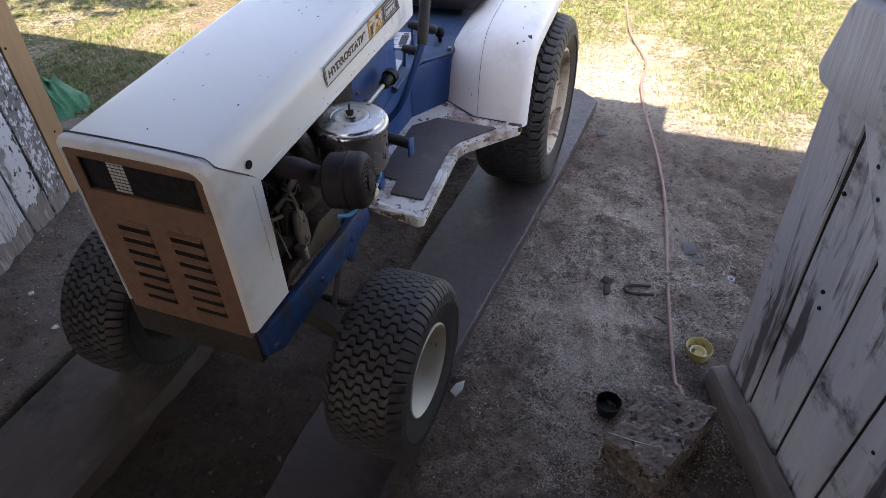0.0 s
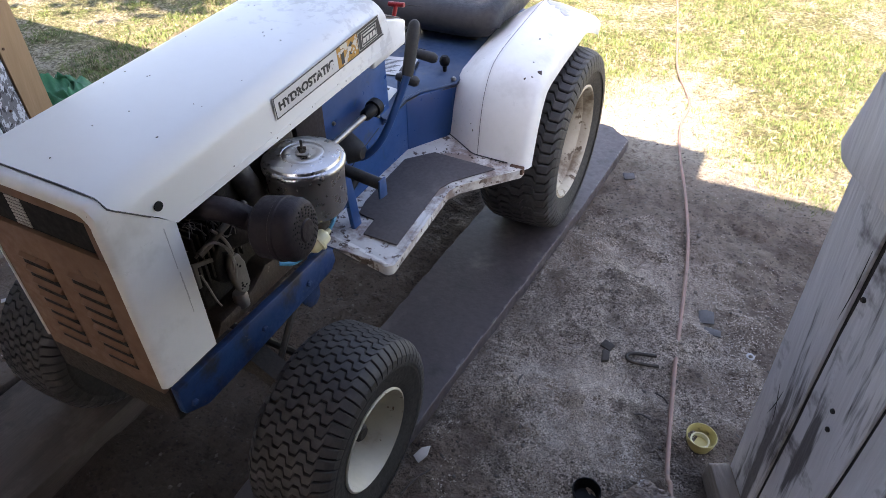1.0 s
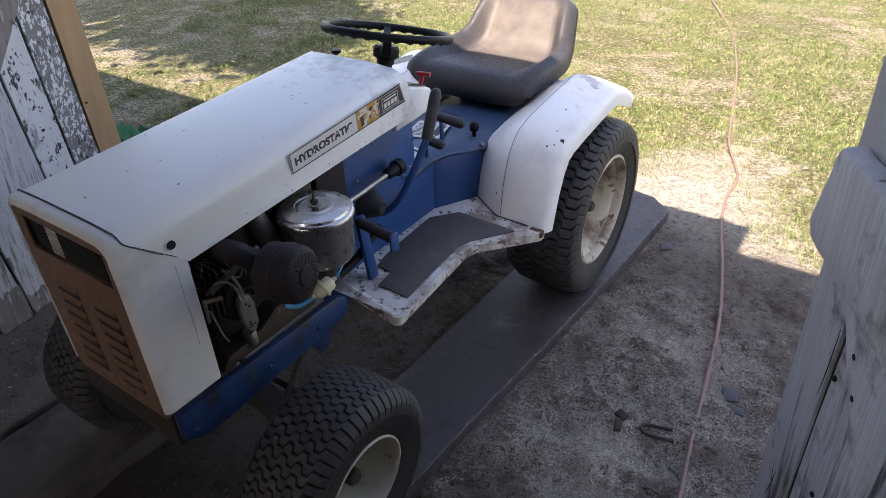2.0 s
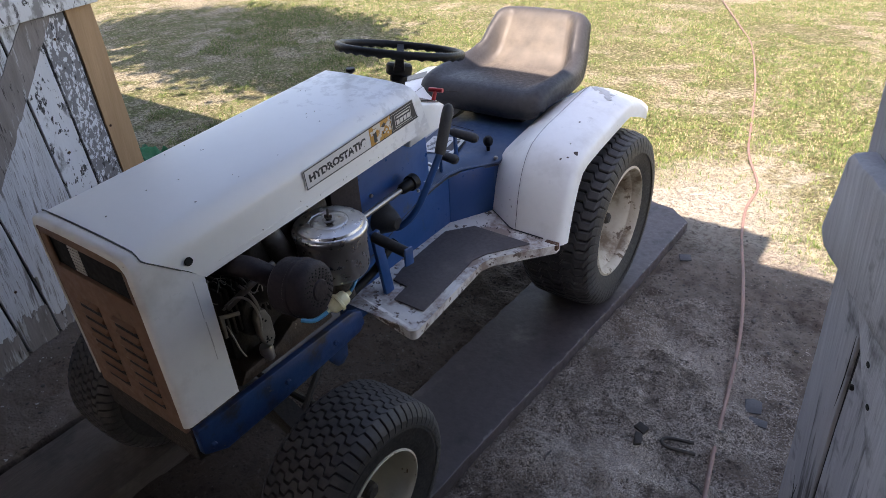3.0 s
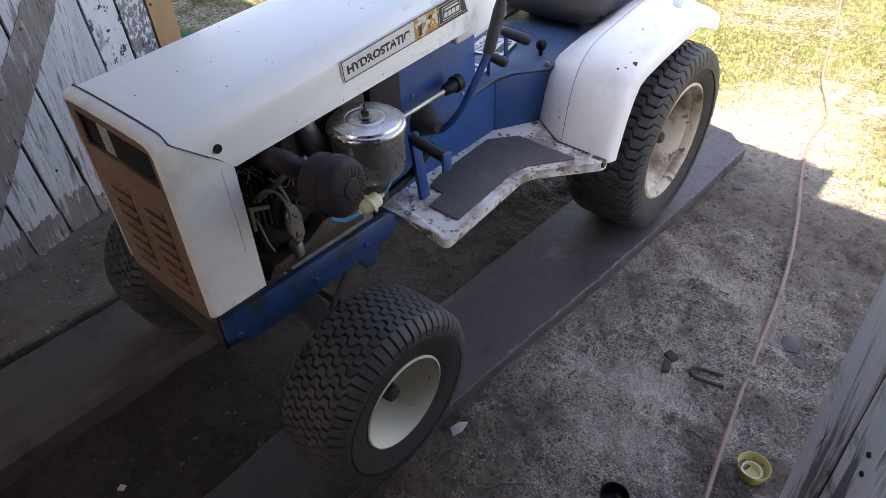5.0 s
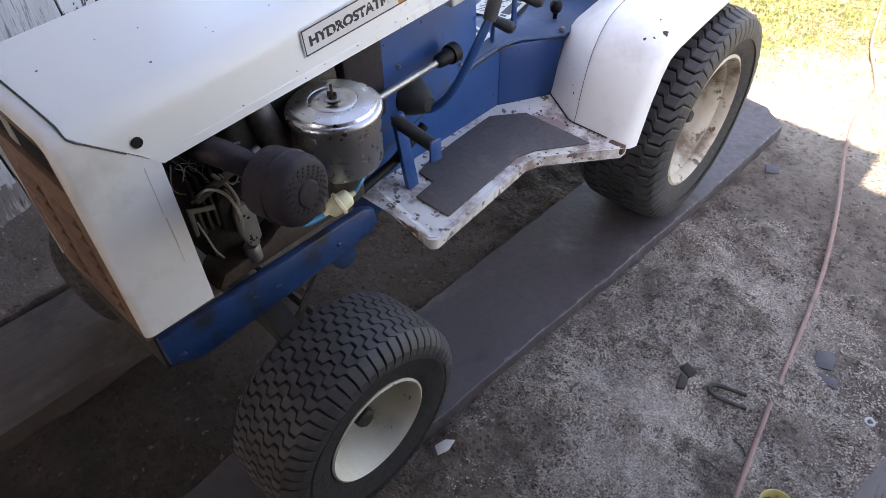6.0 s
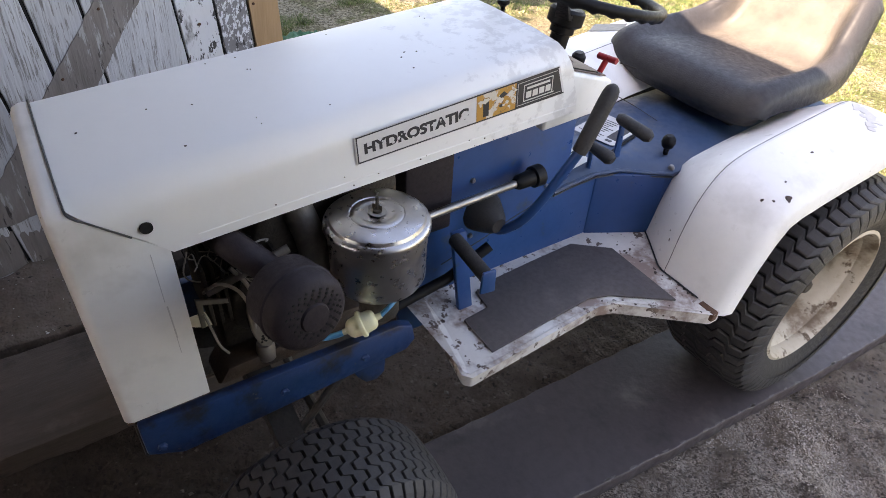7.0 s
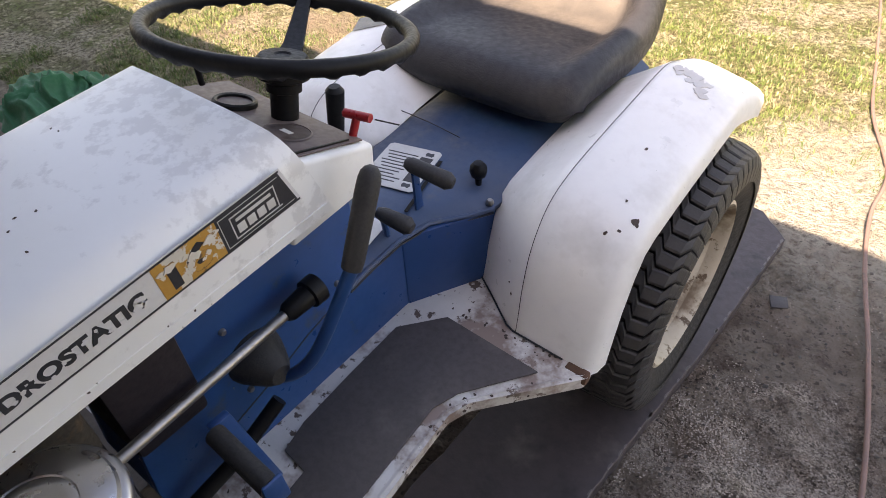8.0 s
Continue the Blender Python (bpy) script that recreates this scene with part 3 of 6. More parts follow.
def door_leaf(name, foot, heading, widths, height, materials, label, lift=0.05, lean=0.0, seed=1, shear=0.0):
    """Upright boards in a row from the free edge."""
    leaf = tagged(new(name), label, "door", kind="structure")
    leaf.matrix_world = pose(foot[0], foot[1], 0, 0, 0, heading) @ pose(0, 0, 0, lean, 0, 0)
    x = 0.0
    rnd = random.Random(seed)
    for i, w in enumerate(widths):
        z0 = lift + rnd.uniform(-0.015, 0.012)
        d = rnd.uniform(-0.0015, 0.0015)
        bm = box(x + 0.0045, x + w - 0.0045, d, 0.026, z0, height, 0.0)
        bmesh.ops.subdivide_edges(bm, edges=[e for e in bm.edges if abs(e.verts[0].co.z - e.verts[1].co.z) > 0.5], cuts=14)
        for v in bm.verts:
            v.co.x += shear * v.co.z + 0.0035 * noise.noise(Vector((v.co.x * 30, i * 3.7 + seed, v.co.z * 5)))
            v.co.y += 0.0015 * noise.noise(Vector((v.co.x * 9, i * 1.3, v.co.z * 3)))
        bmesh.ops.bevel(bm, geom=[e for e in bm.edges if e.calc_face_angle(0) > 1.0], offset=0.0012, segments=1, affect="EDGES")
        part("board", bm, materials[min(i, len(materials) - 1)], leaf, smooth=False)
        x += w
    return leaf


LEFT_BOARDS = (0.107, 0.105, 0.115, 0.230, 0.117, 0.125, 0.13, 0.13, 0.13, 0.13)
left_leaf = door_leaf("door_1", (-1.482, 0.580), -74.9, LEFT_BOARDS, 1.8, (WOODP, PEELG, PEEL, WOODW), "open barn door of flaking white-painted boards with one raw pine board", lean=-5.5, seed=4, shear=0.105)
# unpainted ghost of a brace across the boards, and the bare foot of the door
part("brace", prism(jag([(0.262, 0.995), (0.363, 0.995), (1.05, 0.20), (0.88, 0.20)], 0.02, 0.003, 6), "y", 0.0265, 0.0285, 0), BARE, left_leaf, "bare brown diagonal brace", smooth=False)
part("batten", box(0.10, 1.45, 0.027, 0.052, 1.003, 1.145, 0.006), PEEL, left_leaf, "peeling white batten")
# added black sheet that stands for the darkness between the boards
part("backing", prism([(0.012, 0.06), (1.30, 0.06), (1.30 + 0.105 * 1.78, 1.78), (0.012 + 0.105 * 1.78, 1.78)], "y", 0.004, 0.018, 0), NEARBLACK, left_leaf, "black sheet added for the darkness in the joints")
rnd = random.Random(14)
x0 = 0.0
for i_, w_ in enumerate(LEFT_BOARDS):
    top = rnd.uniform(0.12, 0.19)
    line = [(x0 + 0.012, 0.05), (x0 + w_ - 0.001, 0.05)] + [(x0 + w_ + 0.006 - (w_ - 0.012) * k / 25, top + 0.03 * noise.noise(Vector((x0 * 30, k * 0.22, 1))) + rnd.uniform(-0.009, 0.009)) for k in range(26)]
    if i_:
        part("bare_patch", prism(line, "y", 0.0262, 0.0275, 0), BARE, left_leaf, "bare rotten foot of the board", smooth=False)
    x0 += w_
for px, pz in ((0.17, 0.93), (0.16, 0.45), (0.27, 0.60), (0.52, 0.70), (0.56, 0.80), (0.66, 0.55), (0.62, 0.28), (0.78, 0.42), (0.05, 0.30), (0.09, 0.62)):
    part("nail_head", lathe([(0.0, 0.0015), (0.003, 0.0015), (0.0042, 0.0), (0.0042, -0.002)], "y", (px + 0.105 * pz, 0.0285, pz), 8), RUST, left_leaf, "rusty nail head")
part("hasp", box(0.572, 0.580, 0.026, 0.030, 0.235, 0.285, 0.001), STEEL, left_leaf, "pale metal clip")

RSH = 0.067
right_leaf = door_leaf("door_2", (0.766, 0.423), -66.5, (0.119, 0.137, 0.135, 0.14, 0.15, 0.15), 1.8, (WOODG,), "open barn door of grey weathered boards", lift=0.072, lean=4.8, seed=9, shear=RSH)
part("batten", prism(jag([(0.062, 0.905), (0.078, 0.885), (1.0, 0.885), (1.0, 1.030), (0.112, 1.030), (0.100, 1.018)], 0.03, 0.002, 3), "y", -0.032, -0.003, 0.006), WOODG, right_leaf, "rough horizontal batten")
part("brace", prism([(0.195, 0.888), (0.360, 0.888), (0.90, 0.20), (0.742, 0.20)], "y", -0.026, -0.003, 0.003), WOODG, right_leaf, "pale diagonal brace")
# another added black sheet, so that the joints of this leaf read dark
part("backing", prism([(0.012 + RSH * 0.08, 0.08), (0.82 + RSH * 0.08, 0.08), (0.82 + RSH * 1.78, 1.78), (0.012 + RSH * 1.78, 1.78)], "y", 0.0045, 0.020, 0), NEARBLACK, right_leaf, "black sheet added behind the boards for the joints' darkness")
rnd = random.Random(51)
for k in range(9):
    px, pz = 0.02 + 0.70 * rnd.random(), rnd.uniform(0.15, 0.86)
    part("nail_head", lathe([(0.0, -0.002), (0.003, -0.002), (0.0042, -0.0005), (0.0042, 0.003)], "y", (px + RSH * pz, -0.001, pz), 8), NEARBLACK, right_leaf, "rusty nail head")
for px, pz in ((0.262, 0.842), (0.375, 0.690), (0.45, 0.60), (0.285, 0.80)):
    part("nail_hole", lathe([(0.0, -0.0008), (0.0038, -0.0008), (0.0042, 0.001)], "y", (px, -0.026, pz), 10), BLACKHOLE, right_leaf, "dark hole")
for px, pz, ln, bend in ((0.045, 0.33, 0.10, 0.024), (0.072, 0.33, 0.10, -0.020), (0.105, 0.66, 0.14, 0.012)):
    part("crack", tube(spline([(px + RSH * pz, 0.0004, pz), (px + RSH * pz + bend / 2 + 0.003, -0.0004, pz + ln / 2), (px + RSH * pz + bend, 0.0004, pz + ln)], 6), 0.0010, 5), NEARBLACK, right_leaf, "dark crack in the board")
part("base_board", prism(jag([(-0.012, -0.05), (1.1, -0.05), (1.1, 0.098), (0.02, 0.085), (0.0, 0.07)], 0.03, 0.004, 8), "y", -0.047, -0.006, 0.004), WOODB, right_leaf, "dark rotten base board")

# runners on which the wheels stand
runner = part("runner_board", prism(jag([(-0.15, -0.8), (0.045, -0.8), (0.085, 0.1), (0.105, 0.40), (0.142, 0.80), (0.150, 0.92), (0.182, 1.3), (0.205, 1.76), (0.12, 1.84), (-0.06, 1.88), (-0.12, 1.2), (-0.17, -0.1)], 0.03, 0.0022), "z", 0.0, PLANK_Z, 0.002, seg=1), PLANKM)
RUN_EDGE = [(0.045, -0.8), (0.085, 0.1), (0.105, 0.40), (0.142, 0.80), (0.150, 0.92), (0.182, 1.3), (0.205, 1.76)]
rnd = random.Random(77)
for k in range(34):
    i_ = rnd.choice((2, 2, 3, 4, 4, 5, 5, 5))
    (x0, y0), (x1, y1) = RUN_EDGE[i_], RUN_EDGE[i_ + 1]
    u_, r_ = rnd.random(), rnd.uniform(0.003, 0.009)
    px, py = x0 + (x1 - x0) * u_ - 0.004, y0 + (y1 - y0) * u_
    part("edge_chip", prism([(px + r_ * 0.5 * rnd.uniform(0.5, 1.1) * math.cos(a), py + 1.6 * r_ * rnd.uniform(0.5, 1.1) * math.sin(a)) for a in (0, 0.9, 1.9, 3.1, 4.0, 5.2)], "z", PLANK_Z - 0.006, PLANK_Z + 0.0006, 0), CHIPW, runner, smooth=False)
tagged(runner, "dark grey rubber-faced board lying on the earth", "board", "runners under the wheels")
runner2 = part("runner_board", prism(jag([(-0.853, -1.4), (-0.555, -1.4), (-0.552, 1.3), (-0.853, 1.3)], 0.06, 0.0010, 12), "z", -0.03, PLANK_Z + 0.015, 0.004), PLANKW)
tagged(runner2, "dark thick runner board under the far wheels", "board", "runners under the wheels")


# ---- the garden tractor ----
CX = -0.265
tractor = thing("garden_tractor", (CX, 0, 0), "old white and blue garden tractor with tan grille parked on boards", "tractor")
R_FRONT, R_REAR = 0.203, 0.282
HUB_F, HUB_R = (0.025, PLANK_Z + R_FRONT), (1.17, PLANK_Z + R_REAR - 0.005)


def top_z(y):
    return 0.866 + 0.0721 * y


def low_z(y):
    return 0.764 + 0.06 * y


def arch(y, half, zt, zb, r, inset=0.0, steps=6):
    """The hood's cross-section: up one side, over the rounded edges, down the other."""
    h, t = half - inset, zt - inset
    pts = [(h, zb), (h, 0.764 if zb < 0.7 else (zb + t - r) / 2), (h - 0.002, t - r)]
    for k in range(1, steps + 1):
        a = math.pi / 2 * k / steps
        pts.append((h - r + r * math.cos(a), t - r + r * math.sin(a)))
    pts += [(h * 0.4, t + 0.002)]
    hl, rl = h * 1.07, r * 0.5
    far = [(hl, zb), (hl, pts[1][1]), (hl - 0.002, t - rl)]
    far += [(hl - rl + rl * math.cos(math.pi / 2 * k / steps), t - rl + rl * math.sin(math.pi / 2 * k / steps)) for k in range(1, steps + 1)]
    far += [(hl * 0.4, t + 0.002)]
    return pts + [(-x, z) for x, z in far[::-1]]


def hood():
    front = arch(0, 0.14, top_z(-0.16), low_z(-0.07), 0.042)
    secs = []
    for k in range(13):
        u = k / 12
        ring = []
        for i, (x, z) in enumerate(front):
            zz0 = z
            g = max(0.0, min(1.0, (0.842 - zz0) / 0.078))
            y0 = -0.163 + 0.092 * g
            y1 = 0.562 - 0.034 * min(1.0, (z - 0.76) / 0.095)
            y = y0 + (y1 - y0) * u
            f = (z - low_z(-0.07)) / (top_z(-0.16) - low_z(-0.07))
            ring.append((x, y, low_z(y) + f * (top_z(y) - low_z(y))))
        secs.append(ring)
    return thick(loft(secs, cap=False, closed=False), 0.005)


def cowl():
    rows = []
    for y, inset, back in ((None, 0, 0), (-0.176, 0, 0), (-0.184, 0.0025, 0), (-0.188, 0.008, 0), (-0.188, 0.012, 0), (-0.180, 0.013, 0)):
        ring = []
        base = arch(0, 0.14, top_z(-0.17), 0.502, 0.026, inset)
        for x, z in base:
            if y is None:
                g = max(0.0, min(1.0, (0.842 - z) / 0.078))
                yy = -0.166 + 0.092 * g
            else:
                yy = y + (0.012 if z < 0.55 else 0.0) * 0
            ring.append((x, yy, z))
        rows.append(ring)
    return thick(loft(rows, cap=False, closed=False), 0.004)


part("hood", hood(), HOODW, tractor, "white painted hood with scuffs and small rust pits")
grille_shell = part("grille_shell", cowl(), WHITE, tractor)
part("grille_panel", box(-0.137, 0.127, -0.1865, -0.176, 0.484, 0.764, 0.002), TAN, grille_shell, "tan painted louvred grille panel")
part("grille_edge", box(-0.137, 0.127, -0.1865, -0.182, 0.826, 0.842, 0.001), TAN, grille_shell)
part("grille_edge", box(-0.137, -0.112, -0.1865, -0.182, 0.764, 0.826, 0.001), TAN, grille_shell)
part("grille_edge", box(0.112, 0.127, -0.1865, -0.182, 0.764, 0.826, 0.001), TAN, grille_shell)
part("grille_mesh", box(-0.137, 0.127, -0.179, -0.174, 0.757, 0.842, 0.001), BLACKHOLE, grille_shell, "dark screen strip above the grille")
for i_ in range(4):
    for k in range(9):
        part("mesh_wire", box(-0.062 + i_ * 0.0085, -0.0555 + i_ * 0.0085, -0.1805, -0.1792, 0.766 + k * 0.0066, 0.7702 + k * 0.0066, 0), DECALW, grille_shell, "bare metal patch of the screen")
for side in (-1, 1):
    for k in range(7):
        z = 0.535 + k * 0.027
        lou = part("louvre", prism([(-0.186, z), (-0.1915, z + 0.004), (-0.1915, z + 0.008), (-0.186, z + 0.013)], "x", side * 0.054 - 0.033, side * 0.054 + 0.033, 0.001), TAN, grille_shell)
        part("slot", box(side * 0.054 - 0.033, side * 0.054 + 0.033, -0.1873, -0.1866, z - 0.0105, z - 0.0002, 0), BLACK, lou, "dark louvre slot")

# chassis
for s in (1, -1):
    part("frame_rail", prism([(-0.176, 0.490), (0.235, 0.484), (0.262, 0.470), (0.268, 0.435), (0.25, 0.418), (0.0, 0.406), (-0.13, 0.404), (-0.176, 0.43)], "x", s * 0.128, s * 0.146, 0.004), RAILB, tractor, "greasy blue frame rail")
part("rail_tab", prism([(0.150, 0.415), (0.215, 0.418), (0.212, 0.375), (0.196, 0.362), (0.176, 0.366), (0.160, 0.388)], "x", 0.128, 0.136, 0.002), RAILB, tractor, "greasy blue tab below the rail")
part("front_crossmember", box(-0.158, 0.128, -0.180, -0.145, 0.405, 0.484, 0.004), IRON, tractor, "dark greasy front crossmember")

# front axle and wheels
part("front_axle", loft([[(x, HUB_F[0] + dy, z + dz) for dy, dz in ((-.022, -.022), (.022, -.022), (.022, .022), (-.022, .022))] for x, z in ((-0.34, 0.275), (-0.12, 0.345), (0.12, 0.345), (0.24, 0.275))]), IRON, tractor, "dark greasy front axle beam")


def tread_lug_mesh(radius, width, count, ribs, wave, height, shoulder, flat_top):
    """All zigzag tread bars of one tyre, as one joined mesh; the outer ends run on down the shoulder."""
    bm = bmesh.new()
    w = width / 2
    rnd = random.Random(count)
    for k in range(count):
        a0 = 2 * math.pi * k / count
        step = 2 * math.pi / count
        nodes = [(-1.0, -1.0)]
        for q in range(math.ceil(ribs)):
            nodes += [(-1 + 2 * (q + u_) / ribs, v_) for u_, v_ in ((0.36, -1.0), (0.5, 1.0), (0.86, 1.0), (1.0, -1.0))]
        nodes = [p for p in nodes if p[0] < 0.999] + [(1.0, nodes[-1][1])]
        rows_ = [(-1.0, nodes[0][1], 2), (-1.0, nodes[0][1], 1)] + [(*p, 0) for p in nodes] + [(1.0, nodes[-1][1], 1), (1.0, nodes[-1][1], 2)]
        prev = None
        for u, swing, out in rows_:
            a = a0 + step * (wave * 0.5 * swing + rnd.uniform(-0.02, 0.02))
            r = radius - 0.005 * abs(u) ** 2 - 0.012 * max(0, (abs(u) - 0.76) / 0.24) ** 1.6
            x = u * w * (0.95, 1.012, 1.030)[out]
            r -= shoulder * out / 2
            top = -0.0022 * (out == 2)
            row = []
            for da, dr in ((-0.465, -height), (-0.415, -0.22 * height), (-flat_top, top), (flat_top, top - 0.0004), (0.415, -0.22 * height), (0.465, -height)):
                aa = a + step * da
                row.append(bm.verts.new((x, (r + dr) * math.cos(aa), (r + dr) * math.sin(aa))))
            if prev:
                for j in range(5):
                    bm.faces.new((prev[j], prev[j + 1], row[j + 1], row[j]))
            else:
                bm.faces.new(row)
            prev = row
        bm.faces.new(prev[::-1])
    return bm


def wheel(name, x, hub, radius, width, rim_r, out, count, ribs, wave, label):
    e = part(name, tyre_bm(radius, width, rim_r), TYRE, tractor, label)
    e.location = (x, hub[0], hub[1])
    if name == "front_wheel" or out > 0:
        part("tread", tread_lug_mesh(radius, width, count, ribs, wave, *((0.0085, 0.016, 0.365) if name == "front_wheel" else (0.0120, 0.034, 0.30))), TREAD, e, smooth=False)
    w = width / 2
    s = out
    rim = [(rim_r + 0.006, s * w * 0.86), (rim_r + 0.008, s * (w * 0.86 + 0.006)), (rim_r - 0.002, s * (w * 0.86 + 0.007)), (rim_r - 0.008, s * w * 0.8), (rim_r - 0.014, s * w * 0.25), (rim_r - 0.020, -s * w * 0.15), (rim_r * 0.80, -s * w * 0.34), (rim_r * 0.70, -s * w * 0.36),
           (rim_r * 0.5, -s * w * 0.36), (rim_r * 0.40, -s * w * 0.24), (rim_r * 0.30, -s * w * 0.22), (0.0, -s * w * 0.22)]
    if name == "rear_wheel":
        rim = [(rim_r + 0.006, s * w * 0.84), (rim_r + 0.007, s * w * 0.88), (rim_r, s * w * 0.90), (rim_r - 0.005, s * w * 0.84), (rim_r - 0.008, s * w * 0.62), (rim_r - 0.022, s * w * 0.50), (rim_r - 0.027, s * w * 0.30), (rim_r - 0.030, -s * w * 0.10), (rim_r - 0.040, -s * w * 0.30), (rim_r * 0.62, -s * w * 0.42), (rim_r * 0.5, -s * w * 0.38), (rim_r * 0.34, -s * w * 0.20), (0.0, -s * w * 0.18)]
    else:
        rim[0:4] = [(rim_r + 0.004, s * w * 0.84), (rim_r + 0.005, s * (w * 0.86 + 0.003)), (rim_r + 0.001, s * (w * 0.86 + 0.005)), (rim_r - 0.004, s * w * 0.80)]
    part("rim", lathe(rim, "x", (0, 0, 0), 48, caps=False), RIM if name == "front_wheel" else RIMD, e, "cream painted steel rim with rust spots")
    part("hub", lathe([(0.0, s * w * 0.55), (0.013, s * w * 0.55), (0.018, s * w * 0.49), (0.020, s * w * 0.1), (0.026, s * w * 0.08), (0.026, -s * w * 0.13)], "x", (0, 0, 0), 20, caps=False), IRON, e, "dark greasy hub")
    return e


def tyre_bm(radius, width, rim_r):
    w = width / 2
    d = radius - rim_r
    prof = [(rim_r + 0.003, -w * 0.72), (rim_r + 0.004, -w * 0.86), (rim_r + d * 0.35, -w * 1.0), (rim_r + d * 0.7, -w * 0.98), (radius - 0.026, -w * 0.88), (radius - 0.013, -w * 0.62), (radius - 0.009, 0),
            (radius - 0.013, w * 0.62), (radius - 0.026, w * 0.88), (rim_r + d * 0.70, w * 0.98), (rim_r + d * 0.58, w * 1.0), (rim_r + d * 0.55, w * 1.02), (rim_r + d * 0.51, w * 1.02), (rim_r + d * 0.48, w * 1.0), (rim_r + d * 0.3, w * 0.99), (rim_r + 0.004, w * 0.86), (rim_r + 0.003, w * 0.72)]
    return lathe(prof, "x", (0, 0, 0), 72, close=True)


wheel("front_wheel", 0.305, HUB_F, R_FRONT, 0.168, 0.102, 1, 58, 4.5, 0.58, "small front wheel with zigzag turf tread")
wheel("front_wheel", -0.37, HUB_F, R_FRONT, 0.168, 0.102, -1, 58, 4.5, 0.58, "small front wheel with zigzag turf tread")
wheel("rear_wheel", 0.305, HUB_R, R_REAR, 0.225, 0.170, 1, 58, 3, 0.62, "large rear wheel with dusty turf tread")
wheel("rear_wheel", -0.305, HUB_R, R_REAR, 0.225, 0.170, -1, 58, 3, 0.62, "large rear wheel with dusty turf tread")
part("rear_axle", tube([(-0.3, *HUB_R), (0.3, *HUB_R)], 0.045, 16), IRON, tractor, "dark rear axle housing")

# fenders with footboards
STATIONS = [(0.785, 0.43), (0.795, 0.47), (0.812, 0.53), (0.838, 0.59), (0.872, 0.635), (0.92, 0.655), (1.0, 0.668), (1.1, 0.680), (1.19, 0.690), (1.225, 0.6905), (1.255, 0.683), (1.32, 0.660), (1.375, 0.638), (1.39, 0.629)]


def fender(s):
    secs = []
    pts = [Vector(p) for p in STATIONS]
    for i, p in enumerate(pts):
        d = (pts[min(i + 1, len(pts) - 1)] - pts[max(i - 1, 0)]).normalized()
        n = Vector((-d.y, d.x))
        f = min(1, max(0, (p.y - 0.45) / 0.15))
        back = 1.0 - f                                   # at its foot the inner facet runs back to the tunnel
        row = []
        for x, off in ((0.128, -0.055 * f - 0.068 * back), (0.16, -0.03 * f - 0.047 * back), (0.222, 0.010 * f - 0.006 * back), (0.236, 0.020 * f), (0.25, 0.021 * f), (0.265, 0.021 * f), (0.345, 0.006 * f), (0.362, 0.0), (0.374, -0.008), (0.379, -0.02), (0.380, -0.048)):
            q = p + n * off
            row.append((s * x, q.x, q.y))
        secs.append(row)
    return thick(loft(secs, cap=False, closed=False), 0.004)


def footboard(s):
    top, depth = 0.439, 0.028
    out = [(0.055, 0.328), (0.255, 0.294), (0.266, 0.304), (0.246, 0.605), (0.258, 0.640), (0.372, 0.778), (0.372, 0.80), (0.128, 0.862), (0.055, 0.74)]
    bm = bmesh.new()
    a = [bm.verts.new((s * x, y, top)) for x, y in out]
    bm.faces.new(a)
    for i in range(6):
        (x0, y0), (x1, y1) = out[i], out[i + 1]
        lo0, lo1 = bm.verts.new((s * x0, y0, top - depth)), bm.verts.new((s * x1, y1, top - depth))
        bm.faces.new((a[i], a[i + 1], lo1, lo0))
    bmesh.ops.remove_doubles(bm, verts=bm.verts[:], dist=1e-5)
    edges = [e for e in bm.edges if len(e.link_faces) == 2]
    bmesh.ops.bevel(bm, geom=edges, offset=0.004, segments=2, profile=0.5, affect="EDGES", clamp_overlap=True)
    return thick(bm, 0.004)


MATLINE = [(0.156, 0.362), (0.243, 0.361), (0.226, 0.598), (0.240, 0.640), (0.313, 0.741), (0.137, 0.746), (0.083, 0.680), (0.087, 0.570), (0.093, 0.470), (0.105, 0.423), (0.150, 0.418)]
for s in (1, -1):
    part("fender", fender(s), WHITE, tractor, "white fender with paint chips")
    fb = part("footboard", footboard(s), CHIPPED, tractor, "white footboard with badly chipped edges")
    part("floor_mat", prism([(s * x, y) for x, y in MATLINE], "z", 0.440, 0.4445, 0.001), MATB, fb, "dark grey rubber mat")

# body
for s in (1, -1):
    part("side_panel", prism([(0.372, 0.79), (0.645, 0.80), (0.655, 0.60), (0.90, 0.585), (1.3, 0.585), (1.3, 0.36), (0.285, 0.36), (0.275, 0.50), (0.285, 0.60), (0.335, 0.672), (0.368, 0.70)], "x", s * 0.050, s * 0.062, 0.003), BLUE, tractor)


for s in (1, -1):                                         # towards the seat the tunnel widens to the fenders
    part("flared_panel", prism([(s * 0.052, 0.735), (s * 0.064, 0.735), (s * 0.132, 0.862), (s * 0.132, 1.0), (s * 0.120, 1.0), (s * 0.118, 0.868)], "z", 0.40, 0.584, 0.002), BLUE, tractor)


